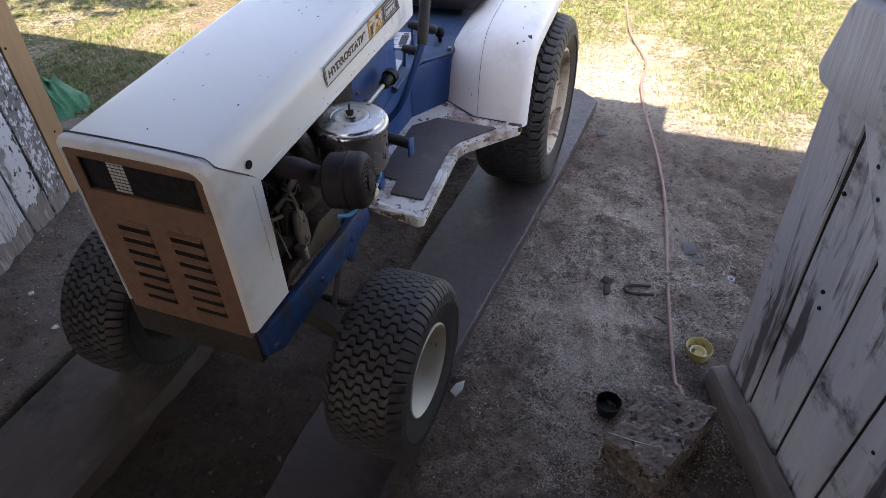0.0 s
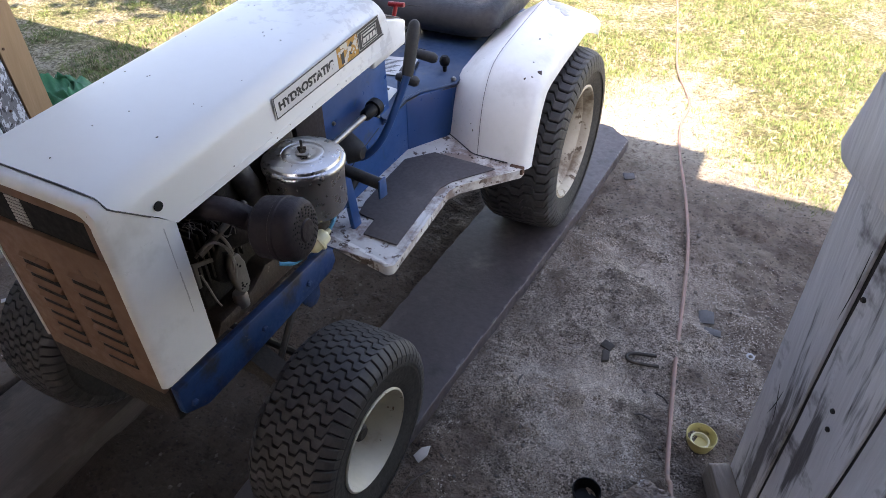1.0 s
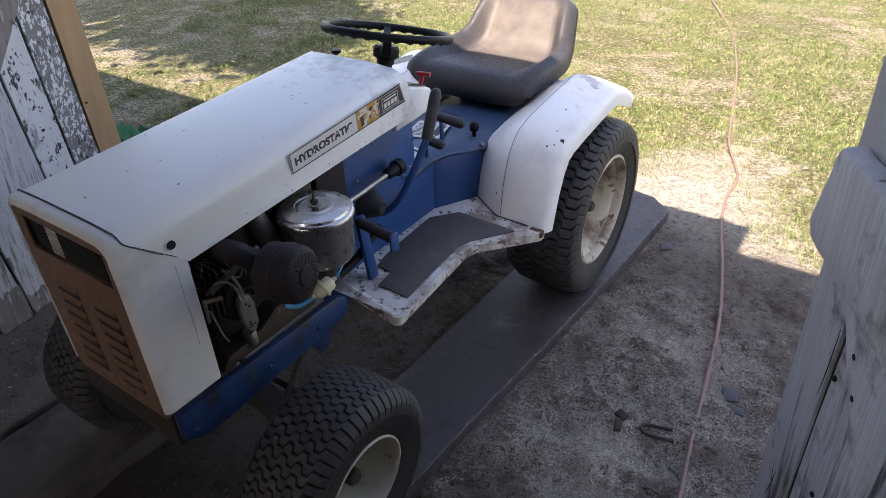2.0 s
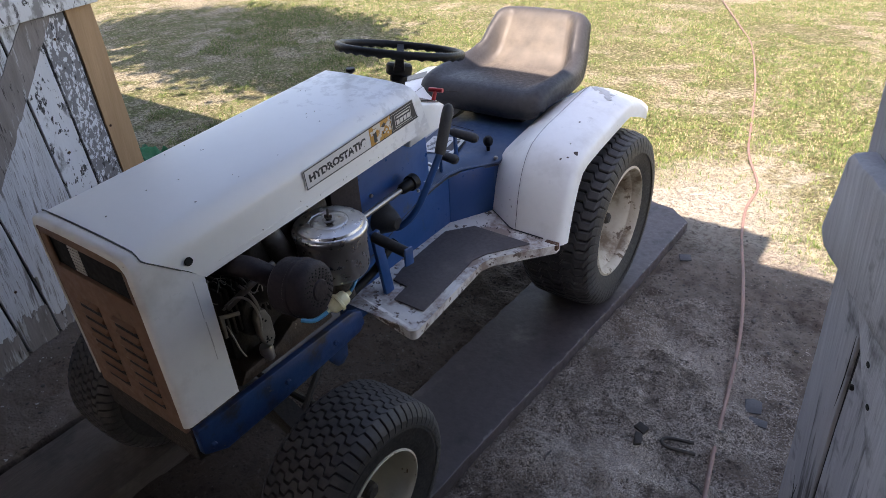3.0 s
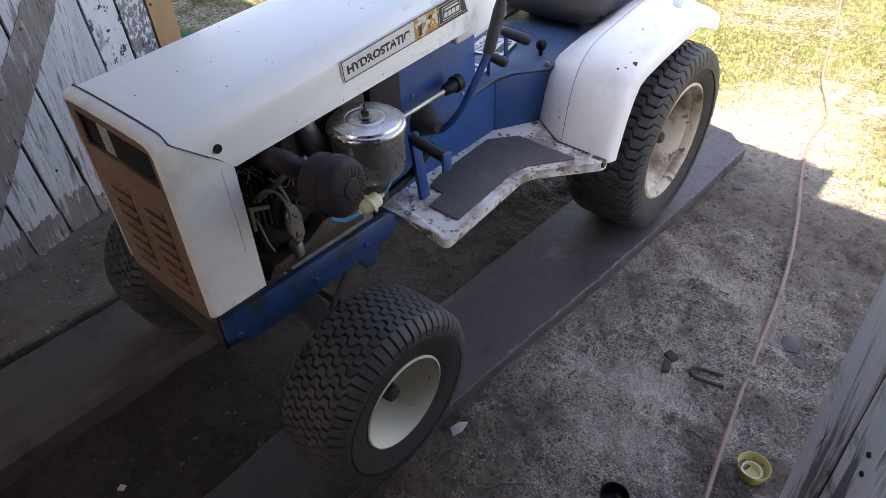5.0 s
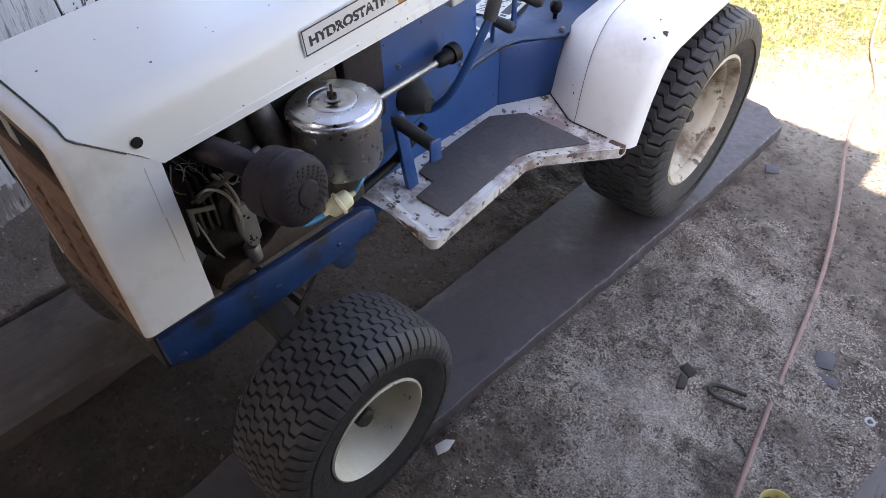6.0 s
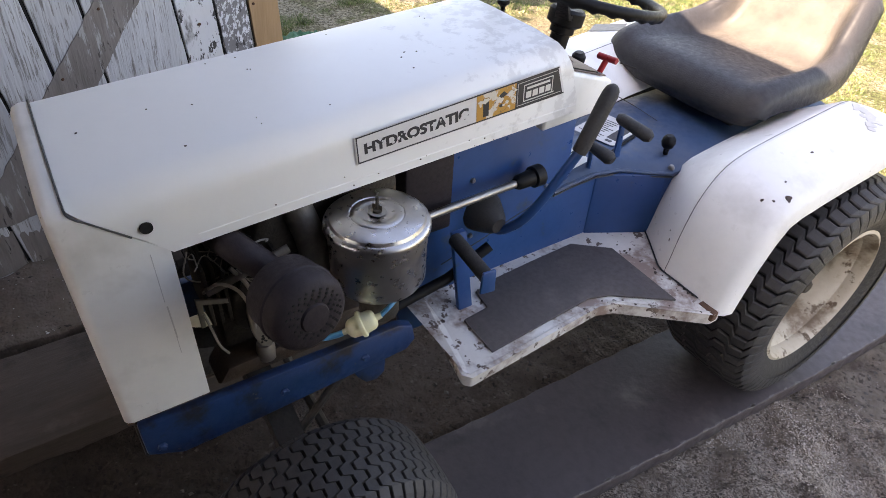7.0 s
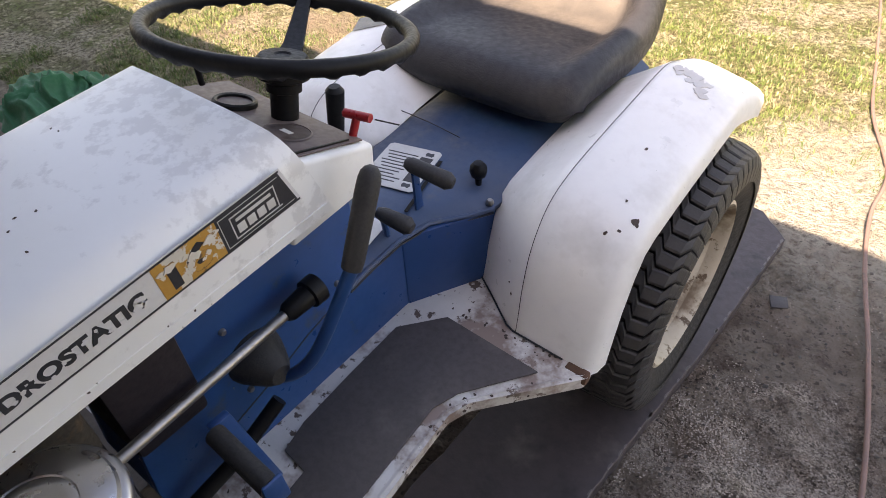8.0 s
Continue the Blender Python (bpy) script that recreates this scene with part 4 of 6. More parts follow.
def tunnel_cover():
    secs = []
    for y, z, h in ((0.612, 0.602, 0.064), (0.655, 0.606, 0.062), (0.72, 0.610, 0.062), (0.785, 0.604, 0.068), (0.835, 0.602, 0.105), (0.87, 0.602, 0.127), (0.95, 0.606, 0.135), (1.15, 0.612, 0.138), (1.40, 0.62, 0.138)):
        half = [(h + 0.004, -0.030), (h + 0.010, -0.022), (h + 0.010, -0.014), (h, -0.008), (h - 0.010, 0.0), (h * 0.4, 0.006)]
        secs.append([(x, y, z + dz) for x, dz in half] + [(-x, y, z + dz) for x, dz in half[::-1]])
    return thick(loft(secs, cap=False, closed=False), 0.004)


cover = part("tunnel_cover", tunnel_cover(), DUSTB, tractor, "dusty blue tunnel cover")
EDGE = ((0.612, 0.602, 0.064), (0.655, 0.606, 0.062), (0.72, 0.610, 0.062), (0.785, 0.604, 0.068), (0.835, 0.602, 0.105), (0.872, 0.602, 0.128))
for s in (1, -1):
    part("rolled_edge", tube([(s * (h + 0.010), y, z - 0.015) for y, z, h in EDGE], 0.0042, 8), DUSTB, cover, "rolled blue edge")
    part("edge_groove", tube([(s * (h + 0.0105), y, z - 0.0225) for y, z, h in EDGE], 0.0024, 6), INK, cover, "dark gap below the rolled edge")
part("rear_deck", box(-0.125, 0.125, 0.93, 1.42, 0.36, 0.598, 0.01), BLUE, tractor)
for y, x, z in ((0.872, 0.131, 0.597), (0.875, -0.131, 0.597)):
    part("bolt", lathe([(0.0, 0.006), (0.004, 0.006), (0.0065, 0.002), (0.0065, -0.002)], "z", (x, y, z), 12), STEEL, tractor)

# plate with instructions on the cover, its print too small to read
plate_m = pose(-0.035, 0.851, 0.6105, -1, 0, 14)
print_m = plate_m @ pose(0, 0, 0.0012)
plate = part("instruction_plate", moved(prism([(-0.050, -0.060), (0.044, -0.060), (0.050, -0.054), (0.050, 0.054), (0.044, 0.060), (-0.044, 0.060), (-0.050, 0.054)], "z", 0, 0.0012, 0.0003), plate_m), DECALW, tractor, "white instruction plate with small print")
for k in range(10):
    y = 0.034 - k * 0.0088
    part("print_line", moved(box(-0.042 + 0.004 * (k % 3), 0.014 - 0.005 * ((k * 5) % 4), y, y + 0.0024, 0.0, 0.0005, 0), print_m), SLATE, plate)
part("scale_strip", moved(box(0.020, 0.042, -0.036, 0.036, 0, 0.0005, 0), print_m), SLATE, plate, "grey band of the plate")
for y in (-0.046, 0.046):
    part("symbol", moved(prism([(0.031 + 0.008 * math.cos(a * 0.785), y + (0.008 if a % 2 else 0.004) * math.sin(a * 0.785)) for a in range(8)], "z", 0, 0.0005, 0), print_m), INK, plate, smooth=False)
gate_m = pose(0.034, 0.672, 0.6165, 0, 12, 10)
gate_plate = part("lever_plate", moved(prism([(-0.022, -0.050), (0.022, -0.050), (0.022, 0.050), (-0.022, 0.050)], "z", 0, 0.0012, 0.0003), gate_m), DECALW, tractor, "scuffed white plate beside the lever")
for y in (-0.034, 0.030):
    part("symbol", moved(box(-0.014, 0.004, y, y + 0.010, 0.0012, 0.0017, 0), gate_m), SLATE, gate_plate, smooth=False)
part("shift_slot", moved(box(-0.003, 0.003, -0.070, 0.070, 0, 0.0010, 0), pose(0.030, 0.832, 0.6115, 0, 2, 16)), BLACKHOLE, cover, "dark lever slot")

part("cover_bead", tube(spline([(-0.150, 0.975, 0.6195), (-0.10, 0.974, 0.6195), (-0.061, 0.972, 0.6195), (0.0, 0.965, 0.6195)], 4), 0.0009, 6), INK, cover, "dark hairline joint")

# dash
DX = 0.118
dash = part("dash_tower", prism([(0.515, 0.76), (0.652, 0.770), (0.656, 0.822), (0.520, 0.866)], "x", -0.150, DX, 0.006, seg=3), WHITE, tractor, "white dash tower behind the hood")
dash_m = pose(0, 0.588, 0.8452, -17.6)
part("dash_panel", moved(box(-0.142, 0.108, -0.060, 0.062, 0, 0.0022, 0.0008), dash_m), DASH, dash, "brown dash panel")
part("dash_trim", moved(box(0.100, 0.1035, -0.045, 0.045, 0.002, 0.004, 0.0005), dash_m), BLACK, dash)
ga = part("gauge", moved(lathe([(0.0, 0.003), (0.022, 0.003), (0.023, 0.0)], "z", (-0.058, 0.010, 0.002), 28), dash_m), DASH, dash, "round faded gauge")
part("gauge_ring", moved(lathe([(0.0205, 0.002), (0.021, 0.006), (0.0245, 0.007), (0.0268, 0.005), (0.0275, 0.0)], "z", (-0.058, 0.010, 0.002), 32, close=True), dash_m), BLACK, ga, "dark gauge ring")
part("switch_plate", moved(lathe([(0.0, 0.001), (0.026, 0.001), (0.027, 0.0), (0.028, 0.002), (0.030, 0.001)], "z", (0.048, 0.0, 0.002), 28), dash_m), DASH, dash, "round marked switch plate")
part("switch_mark", moved(box(0.040, 0.056, -0.003, 0.004, 0.003, 0.0037, 0), dash_m), DECALW, dash)

# steering wheel on its column
wheel_m = pose(0.006, 0.645, 0.940, -13)
cap_m = wheel_m @ pose(0, 0, -0.044)
steer = part("steering_column", moved(lathe([(0.0165, -0.100), (0.0165, -0.03), (0.021, -0.028), (0.021, -0.018), (0.031, -0.012), (0.031, 0.008), (0.027, 0.013), (0.010, 0.014), (0.008, 0.012), (0.0, 0.012)], "z", (0, 0, 0), 28), cap_m), BLACK, tractor, "black steering column with hub cap")
ring_pts, ring_r = [], []
for k in range(144):
    a = 2 * math.pi * k / 144
    ring_pts.append((0.146 * math.cos(a), 0.146 * math.sin(a), 0))
    ring_r.append(0.0088)
rim_bm = tube(ring_pts, 0.0088, 12, close=True, radii=ring_r)
for v in rim_bm.verts:                                   # finger grips on the underside
    a = math.atan2(v.co.y, v.co.x)
    if v.co.z < -0.002:
        v.co.z -= 0.0035 * max(0.0, math.sin(a * 30)) * min(1.0, -v.co.z / 0.008)
part("steering_rim", moved(rim_bm, wheel_m), BLACK, steer)
for a in (128, 308):
    c, s_ = math.cos(radians(a)), math.sin(radians(a))
    spoke = loft([[(c * r - s_ * w, s_ * r + c * w, z) for w, z in ((-wd, z0 - 0.004), (wd, z0 - 0.004), (wd, z0 + 0.004), (-wd, z0 + 0.004))] for r, z0, wd in ((0.02, -0.044, 0.014), (0.06, -0.038, 0.012), (0.11, -0.013, 0.009), (0.143, 0.0, 0.008))])
    part("spoke", moved(spoke, wheel_m), BLACK, steer)

# controls
choke = part("choke_knob", lathe([(0.0, 0.040), (0.011, 0.039), (0.012, 0.033), (0.008, 0.030), (0.004, 0.026), (0.004, 0.0)], "z", (-0.118, 0.597, 0.853), 16), BLACK, tractor, "black choke knob")
key = part("red_handle", tube([(0.077, 0.653, 0.851), (0.078, 0.653, 0.851), (0.112, 0.661, 0.851), (0.113, 0.661, 0.851)], 0.0055, 12, radii=[0.0035, 0.0055, 0.0055, 0.0035]), RED, tractor, "red plastic T-handle")
part("handle_stem", tube([(0.092, 0.645, 0.822), (0.094, 0.656, 0.848)], 0.005, 10), RED, key)
part("key_wire", tube([(0.118, 0.662, 0.851), (0.150, 0.668, 0.852)], 0.0009, 6), IRON, key)
pto = part("left_lever", tube([(-0.100, 0.77, 0.60), (-0.098, 0.775, 0.68)], 0.006, 8), BLUE, tractor)
part("lever_grip", tube([(-0.098, 0.775, 0.672), (-0.092, 0.785, 0.765), (-0.092, 0.785, 0.772)], 0.014, 14, radii=[0.012, 0.0145, 0.009]), BLACK, pto, "black lever grip")

lever = part("clutch_lever", tube(spline([(0.072, 0.455, 0.572), (0.110, 0.462, 0.577), (0.150, 0.485, 0.628), (0.180, 0.530, 0.735), (0.186, 0.545, 0.770)], 6), 0.0085, 10), BLUE, tractor, "blue bent steel lever")
part("lever_grip", tube([(0.1845, 0.536, 0.752), (0.185, 0.541, 0.762), (0.178, 0.580, 0.825), (0.1768, 0.588, 0.8375), (0.176, 0.592, 0.844), (0.1757, 0.5945, 0.848), (0.1755, 0.596, 0.8503)], 0.018, 20, radii=[0.0118, 0.0126, 0.0134, 0.0131, 0.0112, 0.0078, 0.003]), GRIP, lever, "worn grey rubber grip")
l2 = part("speed_lever", prism([(0.782, 0.605), (0.798, 0.605), (0.792, 0.69), (0.780, 0.69)], "x", 0.052, 0.057, 0.001), BLUE, tractor, "flat blue lever with black grip")
part("lever_grip", tube([(0.046, 0.780, 0.692), (0.054, 0.781, 0.692), (0.115, 0.790, 0.683), (0.124, 0.792, 0.681)], 0.0125, 14, radii=[0.008, 0.0115, 0.0135, 0.008]), GRIP, l2, "black lever grip")
l3 = part("lift_lever", tube([(0.055, 0.715, 0.60), (0.066, 0.700, 0.655)], 0.005, 8), BLUE, tractor)
part("lever_grip", tube([(0.060, 0.698, 0.661), (0.070, 0.700, 0.660), (0.108, 0.706, 0.654), (0.116, 0.707, 0.652)], 0.0125, 14, radii=[0.008, 0.011, 0.0135, 0.008]), GRIP, l3, "black lever grip")
kn = part("round_knob", lathe([(0.0, 0.017), (0.008, 0.015), (0.0135, 0.008), (0.0145, 0.0), (0.012, -0.009), (0.006, -0.014), (0.005, -0.028)], "z", (0.094, 0.892, 0.632), 18), BLACK, tractor, "round black knob")

# brake pedal
pedal = part("brake_pedal", prism([(0.372, 0.43), (0.402, 0.43), (0.372, 0.62), (0.345, 0.62)], "x", 0.116, 0.128, 0.003), BLUE, tractor, "blue pedal arm")
part("pedal_bar", tube([(0.132, 0.346, 0.615), (0.136, 0.346, 0.615), (0.222, 0.344, 0.606), (0.225, 0.344, 0.606)], 0.0125, 14), GRIP, pedal, "grey rubber pedal cover")
part("pedal_tip", prism([(0.332, 0.575), (0.362, 0.570), (0.360, 0.616), (0.334, 0.618)], "x", 0.223, 0.229, 0.003), BLUE, pedal)
part("pedal_plate", box(0.095, 0.150, 0.362, 0.425, 0.4335, 0.4365, 0.001), CHIPPED, pedal)

# steering shaft, bellows and firewall parts
shaft = part("steering_shaft", tube([(0.0968, 0.510, 0.6582), (0.110, 0.230, 0.6573), (0.114, 0.150, 0.657)], 0.0068, 12), STEEL, tractor, "worn steel shaft")
part("shaft_bush", tube([(0.0950, 0.548, 0.6583), (0.0955, 0.530, 0.6583), (0.0957, 0.528, 0.6583), (0.0972, 0.496, 0.6582), (0.0974, 0.490, 0.6582)], 0.02, 18, radii=[0.0200, 0.0195, 0.0150, 0.0130, 0.0090]), BLACK, shaft, "black rubber bush")
part("bellows", lathe([(0.040, 0.052), (0.038, 0.060), (0.030, 0.078), (0.022, 0.094), (0.014, 0.104), (0.0, 0.106)], "x", (0.010, 0.452, 0.592), 24), GRIP, tractor, "dusty grey rubber bellows")
for y, z in ((0.425, 0.665), (0.60, 0.60), (0.43, 0.545)):
    part("bolt", lathe([(0.0, 0.005), (0.0035, 0.005), (0.005, 0.002), (0.005, -0.002)], "x", (0.062, y, z), 10), STEEL, tractor)
part("battery_box", box(-0.10, 0.085, 0.28, 0.37, 0.60, 0.76, 0.006), SOOT, tractor, "black battery box")
part("brake_rod", tube([(0.095, 0.25, 0.475), (0.10, 0.36, 0.50), (0.11, 0.44, 0.55)], 0.010, 10), BLACK, tractor)

# seam and edge lines of the side panel
part("panel_seam", tube([(0.0622, 0.600, 0.569), (0.0622, 0.533, 0.552), (0.0622, 0.465, 0.527), (0.0622, 0.370, 0.500)], 0.0013, 6), INK, tractor, "dark seam between the blue panels")
# scratches down the side of the grille shell
for y0, z0, y1, z1, w_ in ((-0.0970, 0.766, -0.0968, 0.690, 0.0005), (-0.0955, 0.682, -0.0945, 0.625, 0.0009), (-0.0952, 0.640, -0.0950, 0.598, 0.0004)):
    part("scratch", prism([(y0 - w_, z0), (y0 + w_, z0), (y1 + w_, z1), (y1 - w_, z1)], "x", 0.1400, 0.1406, 0), WORN, tractor, "grey scratch in the paint")

# engine
engine = part("engine_block", box(-0.10, 0.085, -0.03, 0.26, 0.49, 0.68, 0.012), IRON, tractor, "greasy dark engine block")
for k in range(9):
    part("cooling_fin", box(0.04, 0.118, -0.045 + k * 0.012, -0.040 + k * 0.012, 0.60, 0.70, 0.001), IRON, engine)
part("engine_shroud", prism([(0.02, 0.66), (0.26, 0.66), (0.26, 0.75), (0.20, 0.775), (0.05, 0.765)], "x", -0.11, 0.10, 0.015, seg=3), IRON, engine)
part("sump", prism([(-0.06, 0.486), (0.20, 0.486), (0.18, 0.540), (0.09, 0.548), (0.04, 0.520), (-0.04, 0.515)], "x", 0.06, 0.125, 0.008), RUSTY, engine, "rusty oily engine base")
carb = part("carburettor", prism([(-0.018, 0.590), (0.0, 0.572), (0.020, 0.575), (0.024, 0.640), (0.006, 0.660), (-0.014, 0.645)], "x", 0.085, 0.122, 0.006, seg=3), IRON, engine, "grimy dark carburettor")
plate = part("cover_plate", prism([(0.002, 0.575), (0.010, 0.550), (0.024, 0.543), (0.034, 0.560), (0.033, 0.605), (0.024, 0.630), (0.008, 0.634), (0.0, 0.615)], "x", 0.122, 0.140, 0.004, seg=3), PALEM, engine, "pale oily metal cover plate")
rnd = random.Random(29)
for k in range(9):
    r_ = rnd.uniform(0.0012, 0.003)
    part("oil_spot", lathe([(0.0, 0.1404), (r_, 0.1404), (r_, 0.138)], "x", (0, rnd.uniform(0.006, 0.028), rnd.uniform(0.552, 0.575) + (0.05 if k > 6 else 0)), 9), BLACKHOLE, plate, "black oil spot")
part("bracket", prism([(-0.061, 0.664), (-0.020, 0.648), (-0.020, 0.640), (-0.053, 0.652), (-0.055, 0.612), (-0.061, 0.612)], "x", 0.122, 0.126, 0.0008), PALEM, engine, "pale bent metal bracket")
part("carburettor_throat", tube([(0.10, 0.02, 0.645), (0.14, 0.06, 0.66)], 0.022, 16), IRON, carb)
part("intake_pipe", tube(spline([(0.075, 0.085, 0.80), (0.095, 0.095, 0.755), (0.112, 0.108, 0.700), (0.116, 0.115, 0.640)], 5), 0.022, 16), ALU, engine, "dull grey intake tube")
part("oil_filler", lathe([(0.0, 0.02), (0.012, 0.02), (0.014, 0.014), (0.014, -0.01)], "z", (0.118, 0.02, 0.515), 14), STEEL, engine)

# wiring, frayed and loose
rnd = random.Random(5)
for k in range(13):
    y0, z0 = -0.055 + rnd.uniform(0, 0.06), rnd.uniform(0.68, 0.745)
    pts = [(0.115 + rnd.uniform(-0.02, 0.02), y0, z0)]
    for j in range(4):
        p = pts[-1]
        pts.append((min(0.135, max(0.08, p[0] + rnd.uniform(-0.015, 0.015))), p[1] + rnd.uniform(-0.01, 0.028), p[2] + rnd.uniform(-0.038, 0.014)))
    part("wire", tube(spline(pts, 5), rnd.choice((0.0008, 0.0011, 0.0014)), 5), WIREW if k % 3 else BLACK, engine)
part("wire", tube(spline([(0.128, -0.01, 0.70), (0.134, 0.004, 0.675), (0.136, 0.012, 0.645), (0.133, 0.012, 0.615)], 6), 0.003, 8), WIREW, engine, "pale cracked lead")
part("wire", tube(spline([(0.130, -0.055, 0.64), (0.134, -0.05, 0.61), (0.136, -0.045, 0.58), (0.132, -0.035, 0.555)], 6), 0.0018, 6), WIREW, engine, "pale frayed lead")

part("wire", tube(spline([(0.122, -0.048, 0.668), (0.140, -0.030, 0.690), (0.146, -0.008, 0.672), (0.146, 0.004, 0.630), (0.138, 0.006, 0.590)], 7), 0.0024, 9), WIREW, engine, "pale plug lead")
part("governor_rod", tube([(0.128, -0.045, 0.672), (0.132, 0.070, 0.705)], 0.0065, 10), ALU, engine, "dull grey rod")

# silencer with a pierced end cap
MUF = Vector((0.286, 0.046, 0.712))
muf_axis = Vector((0.80, 0.14, 0.08)).normalized()
muf_m = Matrix.Translation(MUF + Vector((-0.010, -0.004, 0.002))) @ Matrix.Scale(0.94, 4) @ muf_axis.to_track_quat("Z", "Y").to_matrix().to_4x4()
muffler = part("muffler", moved(lathe([(0.0, -0.080), (0.046, -0.078), (0.0535, -0.070), (0.0545, -0.038), (0.0565, -0.036), (0.0565, -0.030), (0.0545, -0.028), (0.0545, -0.012), (0.0515, -0.004), (0.044, 0.002), (0.030, 0.005), (0.021, 0.005), (0.019, 0.008), (0.014, 0.009), (0.0, 0.009)], "z", (0, 0, 0), 40), muf_m), SOOT, tractor, "burnt brown drum muffler with pierced cap")
for ring, count, rr in ((0, 14, 0.0245), (1, 18, 0.0295), (2, 21, 0.0345), (3, 24, 0.0395)):
    for k in range(count):
        a = 2 * math.pi * (k + 0.5 * (ring % 2)) / count
        if math.sin(a + 0.6) < -0.45 and ring > 1:
            continue
        z = 0.005 if rr < 0.03 else 0.005 - 0.003 * (rr - 0.030) / 0.014
        part("hole", moved(lathe([(0.0, 0.0009), (0.0019, 0.0009), (0.0021, -0.003)], "z", (rr * math.cos(a), rr * math.sin(a), z), 8), muf_m), BLACKHOLE, muffler)
part("exhaust_pipe", tube(spline([MUF - muf_axis * 0.070, MUF - muf_axis * 0.105 + Vector((-0.01, 0, 0.012)), (0.150, 0.0, 0.742), (0.070, -0.02, 0.735)], 6), 0.020, 16), SOOT, muffler, "burnt exhaust pipe")

# oil-bath air cleaner of bright metal
POT = (0.176, 0.182)
POT_UP = 0.016
pot = part("air_cleaner", lathe([(0.0, 0.624), (0.056, 0.624), (0.064, 0.628), (0.068, 0.636), (0.068, 0.690), (0.069, 0.692), (0.069, 0.712), (0.0722, 0.714), (0.0735, 0.718), (0.0735, 0.723), (0.0720, 0.7265), (0.069, 0.7285), (0.0665, 0.7290), (0.0645, 0.7335), (0.061, 0.7350), (0.038, 0.7368), (0.0365, 0.7358), (0.0345, 0.7370), (0.026, 0.7375), (0.0245, 0.7366), (0.020, 0.7362), (0.0, 0.7362)], "z", (*POT, POT_UP), 56), CHROME, tractor, "dull chromed air cleaner canister")
part("wing_nut", lathe([(0.0, 0.761), (0.0022, 0.761), (0.0026, 0.744), (0.0055, 0.743), (0.006, 0.737)], "z", (*POT, POT_UP), 12), IRON, pot, "dark wing nut")
part("washer", lathe([(0.007, 0.7375), (0.012, 0.7375), (0.0125, 0.7385), (0.007, 0.7395)], "z", (*POT, POT_UP), 24, close=True), STEEL, pot)
for a in (0, 180):
    part("nut_wing", moved(box(0.0015, 0.0075, -0.0010, 0.0010, 0.741, 0.749, 0.0007), Matrix.Translation((*POT, POT_UP)) @ pose(0, 0, 0, 0, 0, a + 30)), IRON, pot)
part("cleaner_neck", lathe([(0.030, 0.56), (0.030, 0.614)], "z", (*POT, POT_UP), 20), IRON, pot)

# fuel filter and blue hose
fdir = Vector((0.25, 0.9, 0.35)).normalized()
fm = Matrix.Translation((0.226, 0.130, 0.613)) @ Matrix.Scale(1.02, 4) @ fdir.to_track_quat("Z", "Y").to_matrix().to_4x4()
filt = part("fuel_filter", moved(lathe([(0.0, -0.030), (0.004, -0.030), (0.0045, -0.024), (0.010, -0.021), (0.0135, -0.017), (0.0150, -0.005), (0.0185, -0.0045), (0.0190, -0.002), (0.0185, 0.001), (0.0150, 0.002), (0.0140, 0.014), (0.011, 0.018), (0.005, 0.020), (0.004, 0.028), (0.0, 0.028)], "z", (0, 0, 0), 24), fm), YELLOWED, tractor, "yellowed plastic fuel filter")
part("fuel_hose", tube(spline([(0.190, 0.060, 0.600), (0.205, 0.076, 0.594), (0.214, 0.092, 0.598), (0.219, 0.103, 0.603)], 6), 0.0045, 8), HOSEB, filt, "blue fuel hose")
part("fuel_hose", tube(spline([(0.233, 0.155, 0.623), (0.233, 0.172, 0.636), (0.215, 0.20, 0.64), (0.17, 0.22, 0.63)], 6), 0.0035, 8), HOSEB, filt, "blue fuel hose")

# steering linkage by the front axle
part("kingpin", tube([(0.215, 0.025, 0.23), (0.215, 0.025, 0.335)], 0.018, 14), IRON, tractor, "greasy kingpin")
part("tie_rod", tube([(0.205, 0.085, 0.325), (-0.30, 0.095, 0.325)], 0.009, 8), IRON, tractor)
part("drag_link", tube([(0.150, 0.04, 0.335), (0.135, 0.12, 0.40), (0.12, 0.20, 0.44)], 0.007, 8), IRON, tractor)
part("spindle", tube([(0.215, 0.025, 0.262), (0.29, 0.025, 0.26)], 0.014, 12), IRON, tractor)
part("steering_arm", prism([(0.01, 0.318), (0.10, 0.318), (0.10, 0.332), (0.01, 0.332)], "x", 0.190, 0.232, 0.004), IRON, tractor)
for y, z in ((0.03, 0.445), (0.17, 0.445), (-0.155, 0.44)):
    part("bolt", lathe([(0.0, 0.006), (0.005, 0.006), (0.007, 0.004), (0.007, -0.002)], "x", (0.146, y, z), 6), RAILB, tractor)

# hood details
def hood_ob_of(t):
    return [o for o in t.children if o.name == "hood"][0]


part("hood_hole", lathe([(0.0, 0.1412), (0.0074, 0.1412), (0.0074, 0.139)], "x", (0, -0.093, 0.803), 20), BLACKHOLE, tractor, "round hole in the hood")

seam_pts = []
for x, z in arch(0, 0.14, top_z(-0.17), 0.764, 0.026)[1:-1]:
    g = max(0.0, min(1.0, (0.842 - z) / 0.078))
    y = -0.1645 + 0.092 * g
    seam_pts.append((x * 1.003, y, z + 0.0012 * (abs(x) < 0.138)))
part("hood_seam", tube(spline(seam_pts, 5), 0.0012, 6), INK, hood_ob_of(tractor), "dark gap between hood and grille shell")
